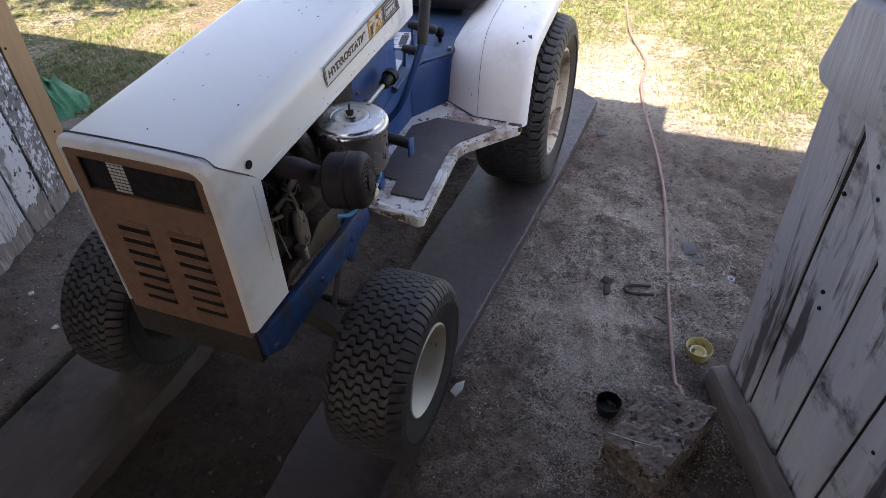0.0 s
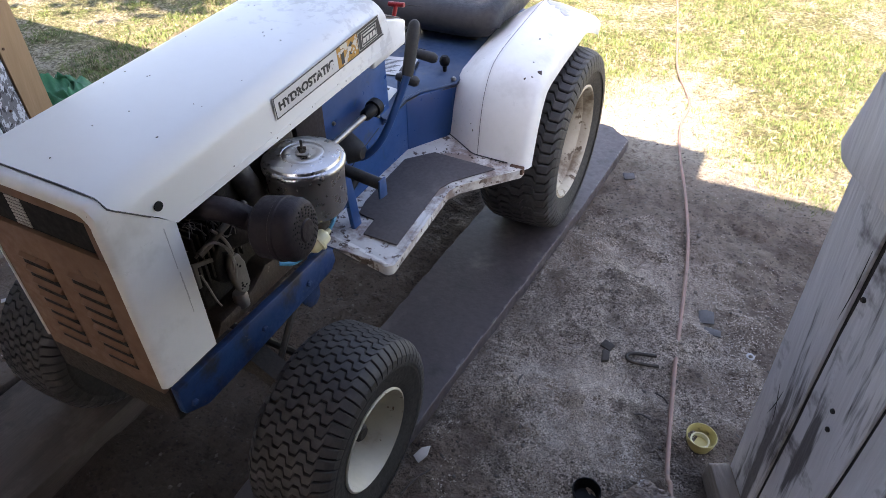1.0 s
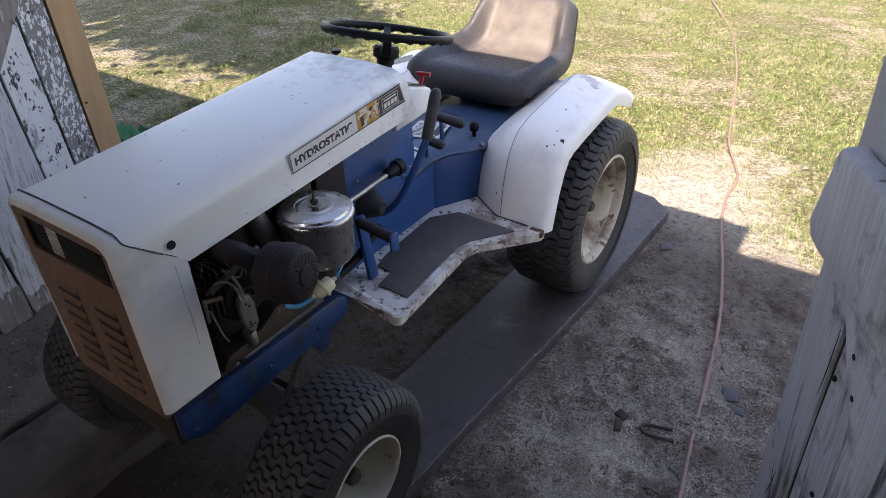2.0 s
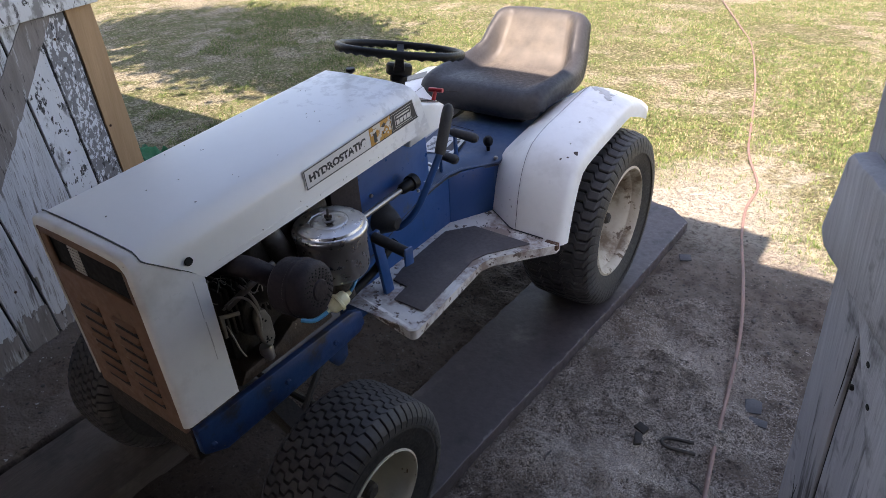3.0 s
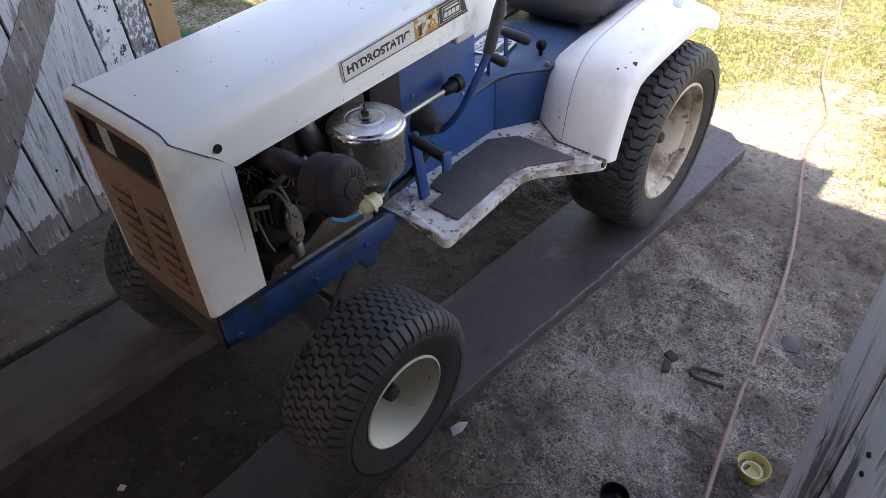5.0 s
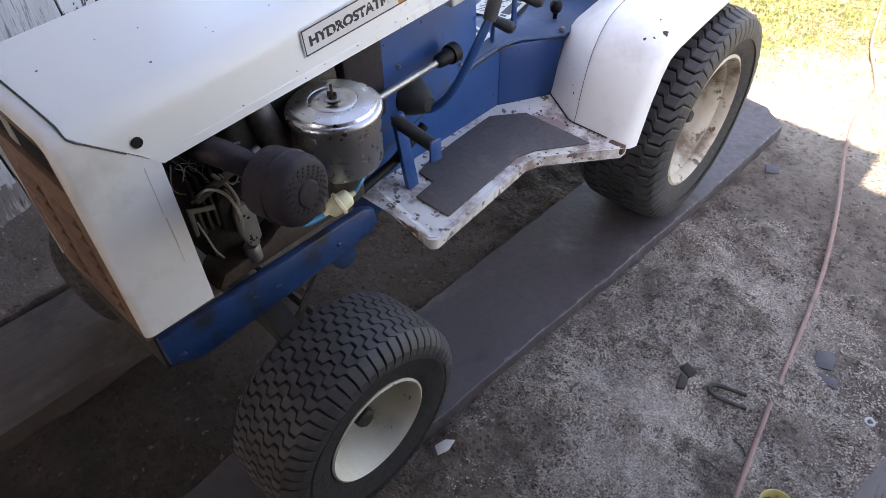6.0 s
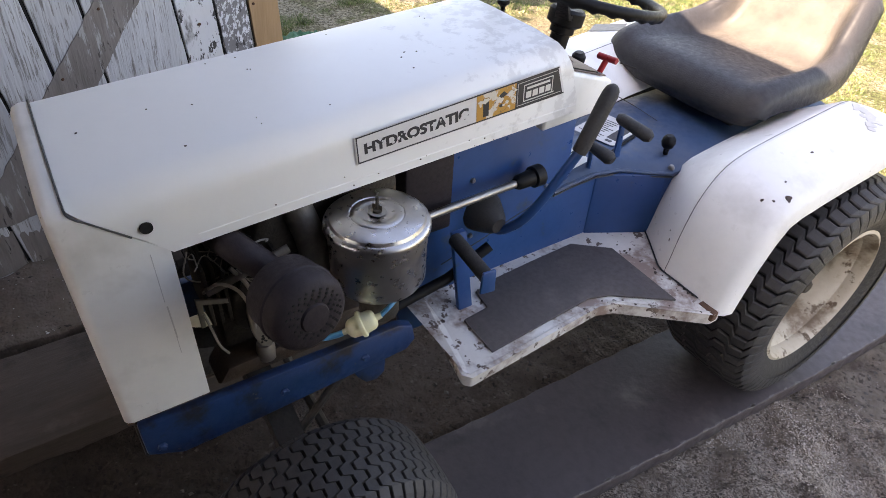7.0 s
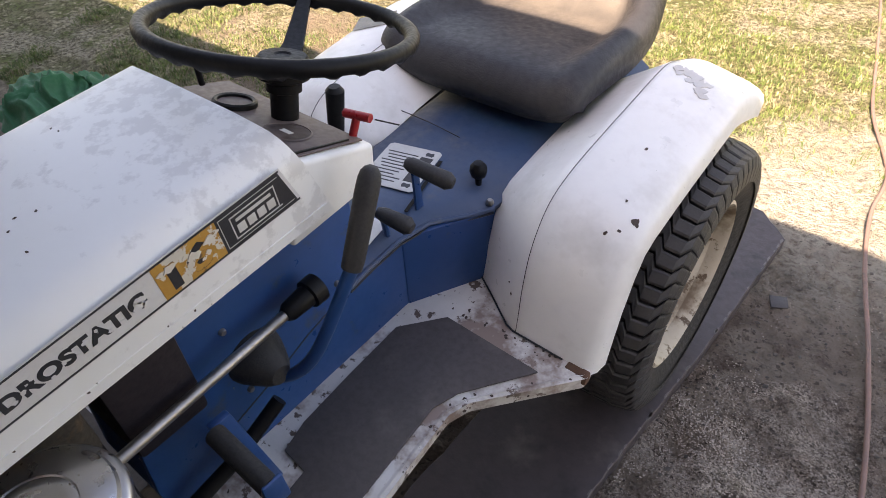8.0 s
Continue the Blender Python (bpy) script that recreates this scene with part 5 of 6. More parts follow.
part("fold_line", tube([(0.1402, -0.04, low_z(-0.04) + 0.013), (0.1402, 0.555, low_z(0.555) + 0.013)], 0.0009, 6), HOODW, hood_ob_of(tractor))

# trim strip with lettering on the hood's side
strip_m = Matrix.Translation((0.1404, 0.172, 0.8095)) @ pose(0, 0, 0, math.degrees(math.atan2(0.0265, 0.352))) @ Matrix(((0, 0, 1, 0), (1, 0, 0, 0), (0, 1, 0, 0), (0, 0, 0, 1)))


def widened(verts):
    """The strip grows a little higher towards its rear end."""
    for v in verts:
        v.co.y *= 1 + 0.55 * v.co.x


def flat(x0, x1, y0, y1, z0, z1):
    bm = box(x0, x1, y0, y1, z0, z1, 0)
    widened(bm.verts)
    return moved(bm, strip_m)


def lettering(body, size, x, y, z, m, material, parent, width, bold=0.0):
    """Raised letters, drawn out to a given width."""
    cu = bpy.data.curves.new("lettering", "FONT")
    cu.body, cu.size, cu.extrude, cu.offset = body, size, 0.0002, bold
    tmp = bpy.data.objects.new("lettering", cu)
    scene.collection.objects.link(tmp)
    me = bpy.data.meshes.new_from_object(tmp.evaluated_get(bpy.context.evaluated_depsgraph_get()))
    bpy.data.objects.remove(tmp)
    lo, hi = min(v.co.x for v in me.vertices), max(v.co.x for v in me.vertices)
    me.transform(pose(x, y, z) @ Matrix.Diagonal((width / (hi - lo), 1, 1, 1)) @ pose(-lo, 0, 0))
    widened(me.vertices)
    me.transform(m)
    me.materials.append(material)
    ob = new("lettering", me)
    ob.parent = parent
    return ob


STRIP_H = 0.0415


def slant(x0, x1, y0, y1, z0, z1):
    """A flat field whose far end slants back like the strip's."""
    k = 0.35
    bm = prism([(x0, y0), (x1 - k * y0, y0), (x1 - k * y1, y1), (x0, y1)], "z", z0, z1, 0)
    widened(bm.verts)
    return moved(bm, strip_m)


strip = part("name_strip", slant(0, 0.354, 0, STRIP_H, 0, 0.0006), STRIPG, tractor, "white trim strip, its grey sheen painted in, with black lettering")
for r in ((0.002, 0.352, 0.0012, 0.0030), (0.002, 0.338, STRIP_H - 0.0030, STRIP_H - 0.0012), (0.002, 0.0037, 0.0012, STRIP_H - 0.0012)):
    part("strip_border", flat(*r, 0.0006, 0.0010), INK, strip)
lettering("HYDROSTATIC", 0.0198, 0.0125, 0.0135, 0.0009, strip_m, INK, strip, 0.164, 0.0009)
part("orange_field", flat(0.190, 0.259, 0.0032, STRIP_H - 0.0032, 0.0006, 0.0011), ORANGE, strip, "torn orange field")
lettering("16", 0.034, 0.201, 0.0080, 0.0012, strip_m, INK, strip, 0.046, 0.0014)
rnd = random.Random(63)
for k_, (cx, cy, r_) in enumerate(((0.204, 0.031, 0.0045), (0.231, 0.025, 0.0045), (0.237, 0.0165, 0.0035), (0.221, 0.031, 0.0035), (0.250, 0.031, 0.006), (0.256, 0.034, 0.0045), (0.195, 0.032, 0.004), (0.247, 0.012, 0.003), (0.229, 0.026, 0.0085), (0.205, 0.032, 0.0075), (0.249, 0.030, 0.0075), (0.243, 0.020, 0.004))):
    part("torn_patch", moved(prism([(cx + r_ * rnd.uniform(0.45, 1.15) * math.cos(a_ * 0.524), cy + 0.75 * r_ * rnd.uniform(0.45, 1.15) * math.sin(a_ * 0.524)) for a_ in range(12)], "z", 0.0011, 0.00160 + 0.00005 * k_, 0), strip_m), TORN, strip, "pale torn paper", smooth=False)
for cx, cy, r_ in ((0.055, 0.017, 0.0028), (0.074, 0.027, 0.003), (0.098, 0.019, 0.0024), (0.170, 0.024, 0.0045), (0.174, 0.016, 0.004), (0.086, 0.014, 0.002), (0.130, 0.026, 0.0022), (0.040, 0.024, 0.002), (0.168, 0.018, 0.0062), (0.150, 0.0155, 0.003), (0.118, 0.0225, 0.0032), (0.064, 0.0205, 0.003), (0.109, 0.0155, 0.0028), (0.139, 0.016, 0.0025)):
    part("rubbed_spot", moved(prism([(cx + r_ * rnd.uniform(0.6, 1.1) * math.cos(a_ * 0.628), cy + r_ * rnd.uniform(0.5, 1.1) * math.sin(a_ * 0.628)) for a_ in range(10)], "z", 0.0009, 0.0013, 0), strip_m), STRIPG, strip, "rubbed spot in the lettering", smooth=False)
part("dark_field", slant(0.259, 0.350, 0.0032, STRIP_H - 0.0032, 0.0006, 0.0011), INK, strip)
for r in ((0.273, 0.331, 0.0085, 0.0098), (0.273, 0.326, 0.0305, 0.0318), (0.273, 0.2743, 0.0085, 0.0318), (0.3265, 0.3278, 0.0085, 0.0318)):
    part("maker_mark", flat(*r, 0.0011, 0.0014), DECALW, strip)
for k in range(4):
    part("maker_mark", flat(0.278 + k * 0.0122, 0.2875 + k * 0.0122, 0.0125, 0.0212, 0.0011, 0.0014), DECALW, strip)
for r in ((0.262, 0.3455, 0.0052, 0.0058), (0.262, 0.3345, STRIP_H - 0.0058, STRIP_H - 0.0052), (0.262, 0.2626, 0.0052, STRIP_H - 0.0052)):
    part("field_line", flat(*r, 0.0011, 0.0014), DECALW, strip)
part("maker_mark", flat(0.279, 0.322, 0.0245, 0.0275, 0.0011, 0.0014), DECALW, strip)

# chips in the paint
def chips(ob, spots_, seed, lift=0.0005):
    """Small irregular bare patches lying on a painted part."""
    me = ob.data
    tree = BVHTree.FromPolygons([v.co for v in me.vertices], [p.vertices for p in me.polygons])
    rnd = random.Random(seed)
    for x, y, z, r in spots_:
        at, nor, _, _ = tree.find_nearest(Vector((x, y, z)))
        m = Matrix.Translation(at + nor * lift) @ nor.to_track_quat("Z", "Y").to_matrix().to_4x4() @ pose(0, 0, 0, 0, 0, rnd.uniform(0, 360))
        n = 13
        ring = [(r * rnd.uniform(0.55, 1.15) * math.cos(2 * math.pi * k / n), r * rnd.uniform(0.5, 1.0) * 0.8 * math.sin(2 * math.pi * k / n)) for k in range(n)]
        part("paint_chip", moved(prism(ring, "z", -0.0006, 0.0002, 0), m), CHIP, ob, smooth=False)


fenders = [o for o in tractor.children if o.name.startswith("fender")]
boards = [o for o in tractor.children if o.name.startswith("footboard")]
chips(fenders[0], [(0.361, 0.895, 0.66, 0.0085), (0.330, 0.866, 0.64, 0.004), (0.345, 0.876, 0.645, 0.0035), (0.352, 0.813, 0.510, 0.0045), (0.335, 0.915, 0.68, 0.003), (0.31, 1.02, 0.69, 0.0035), (0.345, 0.80, 0.48, 0.0025), (0.215, 0.80, 0.50, 0.003), (0.20, 0.80, 0.515, 0.002), (0.30, 0.85, 0.62, 0.002), (0.36, 1.10, 0.66, 0.003), (0.29, 1.20, 0.69, 0.003)], 4)
rnd = random.Random(21)
edge_pts = [(0.266, 0.304), (0.246, 0.605), (0.258, 0.640), (0.372, 0.778)]
spots_ = []
for k in range(46):
    i_ = rnd.choice((0, 0, 1, 2, 2))
    (x0, y0), (x1, y1) = edge_pts[i_], edge_pts[i_ + 1]
    u_ = rnd.random()
    spots_.append((x0 + (x1 - x0) * u_ + rnd.uniform(-0.012, 0.003), y0 + (y1 - y0) * u_, rnd.choice((0.439, 0.437, 0.43, 0.42)), rnd.uniform(0.0012, 0.0042)))
for k in range(22):
    u_ = rnd.random()
    spots_.append((0.06 + 0.20 * u_, 0.327 - 0.034 * u_ + rnd.uniform(0, 0.02), rnd.choice((0.439, 0.43, 0.42)), rnd.uniform(0.0015, 0.006)))
for k in range(24):
    spots_.append((rnd.uniform(0.12, 0.33), rnd.uniform(0.765, 0.785), 0.44, rnd.uniform(0.0012, 0.004)))
chips(boards[0], spots_, 7)
hood_ob = [o for o in tractor.children if o.name == "hood"][0]
chips(hood_ob, [(rnd.uniform(-0.12, 0.12), rnd.uniform(-0.15, 0.45), 0.9, rnd.uniform(0.0008, 0.0022)) for k in range(18)] + [(0.15, rnd.uniform(-0.05, 0.5), rnd.uniform(0.78, 0.80), rnd.uniform(0.0007, 0.0018)) for k in range(10)], 9)

# worn grey patch on the fender's rear edge, and the bare corner below
for x, y, r in ((0.262, 1.226, 0.010), (0.276, 1.222, 0.013), (0.290, 1.226, 0.014), (0.304, 1.222, 0.013), (0.316, 1.210, 0.014), (0.326, 1.192, 0.011), (0.334, 1.176, 0.009), (0.300, 1.205, 0.008), (0.330, 1.215, 0.008)):
    at = (x, y, 0.75)
    me_ = fenders[0].data
    tree_ = BVHTree.FromPolygons([v.co for v in me_.vertices], [p.vertices for p in me_.polygons])
    hit_, nor_, _, _ = tree_.find_nearest(Vector(at))
    ring_ = [(r * random.Random(k + int(r * 9000)).uniform(0.5, 1.3) * math.cos(k * 0.45), r * random.Random(k + 50).uniform(0.5, 1.2) * math.sin(k * 0.45)) for k in range(14)]
    part("worn_patch", moved(prism(ring_, "z", -0.0012, 0.0002, 0), Matrix.Translation(hit_ + nor_ * 0.0011) @ nor_.to_track_quat("Z", "Y").to_matrix().to_4x4()), WORN, fenders[0], "grey worn-through paint", smooth=False)
part("foot_seam", tube([(0.128, 0.8535, 0.4425), (0.160, 0.833, 0.4425), (0.222, 0.7905, 0.4425), (0.238, 0.785, 0.4425), (0.33, 0.783, 0.4425)], 0.0016, 6), INK, boards[0], "dark gap below the fender")
part("rust_corner", box(0.338, 0.376, 0.774, 0.790, 0.4205, 0.4405, 0.003), RUST, boards[0], "rusty bare corner")


def seam(s):
    """A hairline along the fender's crease."""
    pts = []
    P = [Vector(p) for p in STATIONS]
    for i, p in enumerate(P[:-1]):
        d = (P[min(i + 1, len(P) - 1)] - P[max(i - 1, 0)]).normalized()
        n = Vector((-d.y, d.x))
        f = min(1, max(0, (p.y - 0.45) / 0.15))
        q = p + n * (0.0215 * f + 0.0002)
        pts.append((s * 0.242, q.x, q.y))
    return tube(spline(pts, 4), 0.0006, 6)


for s, fe in zip((1, -1), fenders):
    part("seam", seam(s), INK, fe, "dark hairline crease")
at_, nor_, _, _ = BVHTree.FromPolygons([v.co for v in fenders[1].data.vertices], [p.vertices for p in fenders[1].data.polygons]).find_nearest(Vector((-0.335, 1.12, 0.70)))
part("fender_decal", moved(box(-0.030, 0.030, -0.042, 0.042, 0, 0.0008, 0), Matrix.Translation(at_ + nor_ * 0.0008) @ nor_.to_track_quat("Z", "Y").to_matrix().to_4x4()), PALEM, fenders[1], "faded grey plate with worn print")

# seat
# y and z of the middle, half width, height of the side bolsters
SEAT = [(1.050, 0.640, 0.200, 0.0), (1.030, 0.672, 0.212, 0.0), (1.040, 0.702, 0.218, 0.004), (1.075, 0.724, 0.220, 0.014), (1.15, 0.722, 0.224, 0.030), (1.25, 0.708, 0.222, 0.048), (1.34, 0.704, 0.212, 0.066), (1.392, 0.728, 0.198, 0.070), (1.420, 0.778, 0.186, 0.056), (1.438, 0.812, 0.178, 0.046), (1.452, 0.842, 0.170, 0.030), (1.468, 0.860, 0.162, 0.010), (1.490, 0.862, 0.156, 0.0), (1.508, 0.846, 0.154, 0.0)]


def seat_rows():
    """Cross-sections of the bucket pan from under the front lip to the top of the back: upper and lower side of each."""
    mid = spline([(y, z, 0) for y, z, h, d in SEAT], 4)
    shape = spline([(h, d, 0) for y, z, h, d in SEAT], 4)
    angles = [math.pi / 2 * k / 22 for k in range(-22, 23)]
    rows = []
    for i, (p, q) in enumerate(zip(mid, shape)):
        a, b_ = mid[max(i - 1, 0)], mid[min(i + 1, len(mid) - 1)]
        t = Vector((b_.x - a.x, b_.y - a.y)).normalized()
        n = Vector((-t.y, t.x))
        row, under = [], []
        for a_ in angles:
            w_ = abs(math.sin(a_)) ** 0.55
            u = math.copysign(w_, a_)
            s_ = max(0.0, min(1.0, (w_ - 0.60) / 0.28))
            rise = q.y * s_ * s_ * (3 - 2 * s_)
            fall = 1 - max(0.0, math.cos(a_)) ** 0.45
            c_ = Vector((p.x, p.y)) + n * (rise - (0.050 + 0.6 * q.y) * fall)
            row.append((u * q.x - 0.045, c_.x, c_.y))
            c_ = c_ - n * 0.009
            under.append((u * (q.x - 0.009) - 0.045, c_.x, c_.y))
        rows.append((row, under))
    return rows


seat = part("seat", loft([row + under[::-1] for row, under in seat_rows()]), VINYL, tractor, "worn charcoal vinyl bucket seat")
seat.data.set_sharp_from_angle(angle=radians(100))
part("seat_bracket", box(-0.09, 0.09, 1.10, 1.36, 0.61, 0.700, 0.008), IRON, seat)
part("seat_back_shell", loft([[(x - 0.045, y, z) for x, y in ((-h, y0), (h, y0), (h * 0.9, y0 + 0.03), (-h * 0.9, y0 + 0.03))] for z, y0, h in ((0.71, 1.422, 0.165), (0.78, 1.448, 0.155), (0.835, 1.472, 0.130))]), VINYL, seat)


# ---- things lying about ----
def cup(x, y, r, h, material, label, name="cup", tilt=0):
    e = part(name, lathe([(0.0, 0.004), (r * 0.80, 0.004), (r * 0.93, h * 0.5), (r, h), (r * 1.04, h), (r * 1.05, h * 0.94), (r * 0.98, h * 0.5), (r * 0.86, 0.0), (0.0, 0.0)], "z", (0, 0, 0), 32), material)
    e.matrix_world = pose(x, y, ground_z(x, y) + 0.002, tilt, 0, 0)
    return tagged(e, label, "cup")


yc = cup(0.700, 0.499, 0.0335, 0.034, YELLOW, "yellowed plastic cap lying open side up on the earth", "plastic_cap")
part("inner_ring", lathe([(0.021, 0.004), (0.022, 0.016), (0.019, 0.016), (0.018, 0.004)], "z", (0, 0, 0), 24, close=True), YELLOWED, yc, "pale inner ring")
cup(0.500, 0.240, 0.030, 0.035, BLACK, "small black plastic cap lying on the earth", "plastic_cap")


def rough_block():
    """A slanting four-sided block with a pitted, broken surface."""
    bm = bmesh.new()
    bmesh.ops.create_cube(bm, size=1.0)
    bmesh.ops.subdivide_edges(bm, edges=bm.edges[:], cuts=52, use_grid_fill=True)
    A, B, C, D = (Vector(p) for p in ((0.505, 0.098), (0.600, 0.288), (0.742, 0.260), (0.632, 0.034)))
    for v in bm.verts:
        u, w_, h = v.co.x + 0.5, v.co.y + 0.5, v.co.z + 0.5
        p = (A * (1 - u) + D * u) * (1 - w_) + (B * (1 - u) + C * u) * w_
        v.co = Vector((p.x, p.y, -0.01 + 0.100 * h))
        rim_ = min(u, 1 - u, w_, 1 - w_) if h > 0.5 else 1
        q = v.co.copy()
        v.co += Vector((noise.noise(q * 24), noise.noise(q * 24 + Vector((5, 1, 2))), noise.noise(q * 19 + Vector((1, 9, 4))))) * 0.009
        v.co += Vector((noise.noise(q * 130), noise.noise(q * 130 + Vector((5, 1, 2))), noise.noise(q * 120 + Vector((1, 9, 4))))) * 0.0055
        if h > 0.6:
            v.co.z -= 0.006 * max(0.0, noise.noise(q * 50)) + 0.008 * max(0.0, 0.05 - rim_) / 0.05 * (0.5 + noise.noise(q * 30))
    return bm


tagged(part("concrete_block", rough_block(), CONC, smooth=False), "broken grimy concrete block lying on the earth", "block")
string = part("string", tube(spline([(0.512, 0.108, 0.093), (0.530, 0.106, 0.0945), (0.55, 0.104, 0.0945), (0.591, 0.104, 0.094), (0.62, 0.106, 0.095)], 6), 0.0008, 6), DECALW)
tagged(string, "thin white string lying across the concrete block", "string")

hose = part("hose", tube(spline([(0.668, 0.255, 0.070), (0.658, 0.32, 0.052), (0.645, 0.39, 0.016), (0.602, 0.69, 0.016), (0.547, 1.17, 0.014), (0.480, 1.50, 0.014), (0.402, 1.80, 0.014), (0.36, 2.05, 0.012), (0.352, 2.28, 0.012), (0.235, 2.62, 0.012), (0.15, 3.05, 0.012), (0.02, 3.7, 0.012), (-0.20, 4.55, 0.012), (-0.42, 5.1, 0.012), (-0.95, 6.4, 0.012), (-1.5, 8.0, 0.012)], 10), 0.0058, 10), HOSE)
tagged(hose, "faded pink garden hose snaking out over the lawn", "hose")

u = part("u_bolt", tube(spline([(0.075, -0.018, 0.006), (0.02, -0.017, 0.006), (0.0, -0.012, 0.006), (-0.008, 0.0, 0.006), (0.0, 0.012, 0.006), (0.02, 0.017, 0.006), (0.070, 0.018, 0.006)], 6), 0.0045, 8), IRON)
u.matrix_world = pose(0.487, 0.675, ground_z(0.5, 0.66) + 0.004, 0, 0, 14)
tagged(u, "rusty bent U-bolt lying in the grit", "bolt")


def shard(name, x, y, outline, h, material, label, rz=0, tilt=4):
    e = part(name, prism(outline, "z", 0, h, min(0.0015, h * 0.3)), material)
    e.matrix_world = pose(x, y, ground_z(x, y) + 0.003, tilt, 2, rz)
    return tagged(e, label, "shard")


shard("slate_shard", 0.645, 0.925, [(-0.024, -0.026), (0.018, -0.024), (0.025, 0.020), (0.004, 0.028), (-0.018, 0.022)], 0.004, SLATE, "grey slate shard lying on the earth", 20)
shard("slate_shard", 0.668, 0.868, [(-0.026, -0.012), (0.022, -0.016), (0.024, 0.009), (-0.020, 0.012)], 0.004, SLATE, "small grey slate shard lying on the earth", 10)
shard("dark_shard", 0.425, 0.672, [(-0.016, -0.010), (0.014, -0.012), (0.017, 0.010), (-0.013, 0.012)], 0.012, IRON, "dark iron scrap lying in the grit", -15, 14)
shard("dark_shard", 0.428, 0.628, [(-0.010, -0.016), (0.009, -0.014), (0.014, 0.012), (-0.004, 0.018)], 0.014, IRON, "dark iron scrap lying in the grit", 25, 18)
shard("dark_shard", 0.262, 1.555, [(-0.022, -0.018), (0.020, -0.020), (0.026, 0.014), (-0.016, 0.020)], 0.006, SLATE, "dark broken plastic shard lying on the earth", 35, 6)
shard("paint_flake", 0.129, 0.175, [(-0.014, -0.018), (0.008, -0.022), (0.012, 0.004), (0.002, 0.026), (-0.012, 0.008)], 0.003, DECALW, "pale curled paint flake on the earth", -20, 22)
w = part("washer", lathe([(0.006, 0.0), (0.011, 0.0), (0.011, 0.002), (0.006, 0.002)], "z", (0, 0, 0), 20, close=True), STEEL)
w.matrix_world = pose(0.775, 0.824, ground_z(0.775, 0.824) + 0.003, 5, 3, 0)
tagged(w, "small pale washer lying on the earth", "washer")
for x, y, rz, ln in ((0.596, 0.585, -30, 0.05), (0.56, 0.50, 10, 0.045), (0.30, 0.12, 50, 0.09), (0.15, 0.11, 70, 0.10), (0.255, 0.47, 100, 0.05)):
    tw = part("twig", tube(spline([(-ln / 2, 0, 0.004), (0, 0.004, 0.007), (ln / 2, -0.003, 0.004)], 4), 0.0022, 6), WOODD)
    tw.matrix_world = pose(x, y, ground_z(x, y) + 0.002, 0, 0, rz)
    tagged(tw, "dry dark twig lying on the earth", "twig", "twigs on the earth")


def stone(name, r, material, seed):
    bm = bmesh.new()
    bmesh.ops.create_icosphere(bm, subdivisions=2, radius=r)
    for v in bm.verts:
        v.co *= 1 + 0.35 * noise.noise(v.co * (0.8 / r) + Vector((seed, seed * 2.1, 0)))
        v.co.z *= 0.55
    return part(name, bm, material)


proto = None
rnd = random.Random(33)
for k, (x, y, sc) in enumerate(((0.86, 0.66, 1.0), (0.60, 1.02, 0.8), (0.56, 1.30, 1.1), (0.31, 1.40, 0.7), (0.70, 1.22, 0.9), (0.52, 1.05, 0.6), (0.33, 0.30, 0.8), (-0.98, 0.10, 1.0), (-1.10, -0.12, 0.9), (-1.22, 0.22, 1.2), (-1.05, 0.36, 0.8), (-1.18, -0.35, 0.7), (-0.30, -0.30, 0.8), (-0.42, -0.10, 0.6), (0.62, 0.44, 0.7), (0.40, 0.18, 0.6))):
    m = pose(x, y, ground_z(x, y) + 0.002 * sc, 0, 0, rnd.uniform(0, 360))
    if proto is None:
        proto = tagged(stone("stone", 0.008, PEB, 2.0), "small grey stone lying on the bare earth", "stone", "stones on the earth")
        proto.matrix_world = m
    else:
        q = copy_thing(proto, m)
        q.scale = (sc, sc, sc)
for x, y, rz in ((-0.99, -0.03, 20), (-1.16, 0.05, 70), (-1.26, -0.20, 130), (-1.08, 0.28, 10), (-0.35, -0.42, 45)):
    shard("paint_flake", x, y, [(-0.009, -0.006), (0.006, -0.008), (0.010, 0.004), (-0.004, 0.008)], 0.002, DECALW, "small pale paint flake lying on the earth", rz, 6)


def tarp():
    """A crumpled heap of green cloth."""
    bm = bmesh.new()
    n = 84
    rows = []
    for j in range(n):
        for i in range(n):
            u, v = i / (n - 1) * 2 - 1, j / (n - 1) * 2 - 1
            r = math.hypot(u, v) * (1 + 0.18 * noise.noise(Vector((u * 2, v * 2, 3))))
            env = max(0.0, 1 - min(1.0, r) ** 2)
            ridged = 1 - abs(noise.noise(Vector((u * 2.6 + v * 1.4, v * 1.3 - u * 0.6, 1.5)))) * 2
            fine = 1 - abs(noise.noise(Vector((u * 7 + v * 2, v * 4, 7.7)))) * 2
            x, y = u * 0.33 + 0.05 * noise.noise(Vector((u * 3, v * 3, 9))), v * 0.27 + 0.04 * noise.noise(Vector((u * 3, v * 3, 4)))
            pleat = 1 - abs(noise.noise(Vector((u * 1.6 + v * 7.0, (v - u) * 0.8, 2.2)))) * 2.2
            z = env * (0.080 + 0.035 * ridged + 0.045 * pleat + 0.010 * fine) + 0.006
            rows.append(bm.verts.new((x, y, z)))
    for j in range(n - 1):
        for i in range(n - 1):
            q = [rows[j * n + i], rows[j * n + i + 1], rows[(j + 1) * n + i + 1], rows[(j + 1) * n + i]]
            if all(p.co.z > 0.0075 for p in q):
                bm.faces.new(q)
    loose = [v for v in bm.verts if not v.link_faces]
    bmesh.ops.delete(bm, geom=loose, context="VERTS")
    return thick(bm, 0.002)


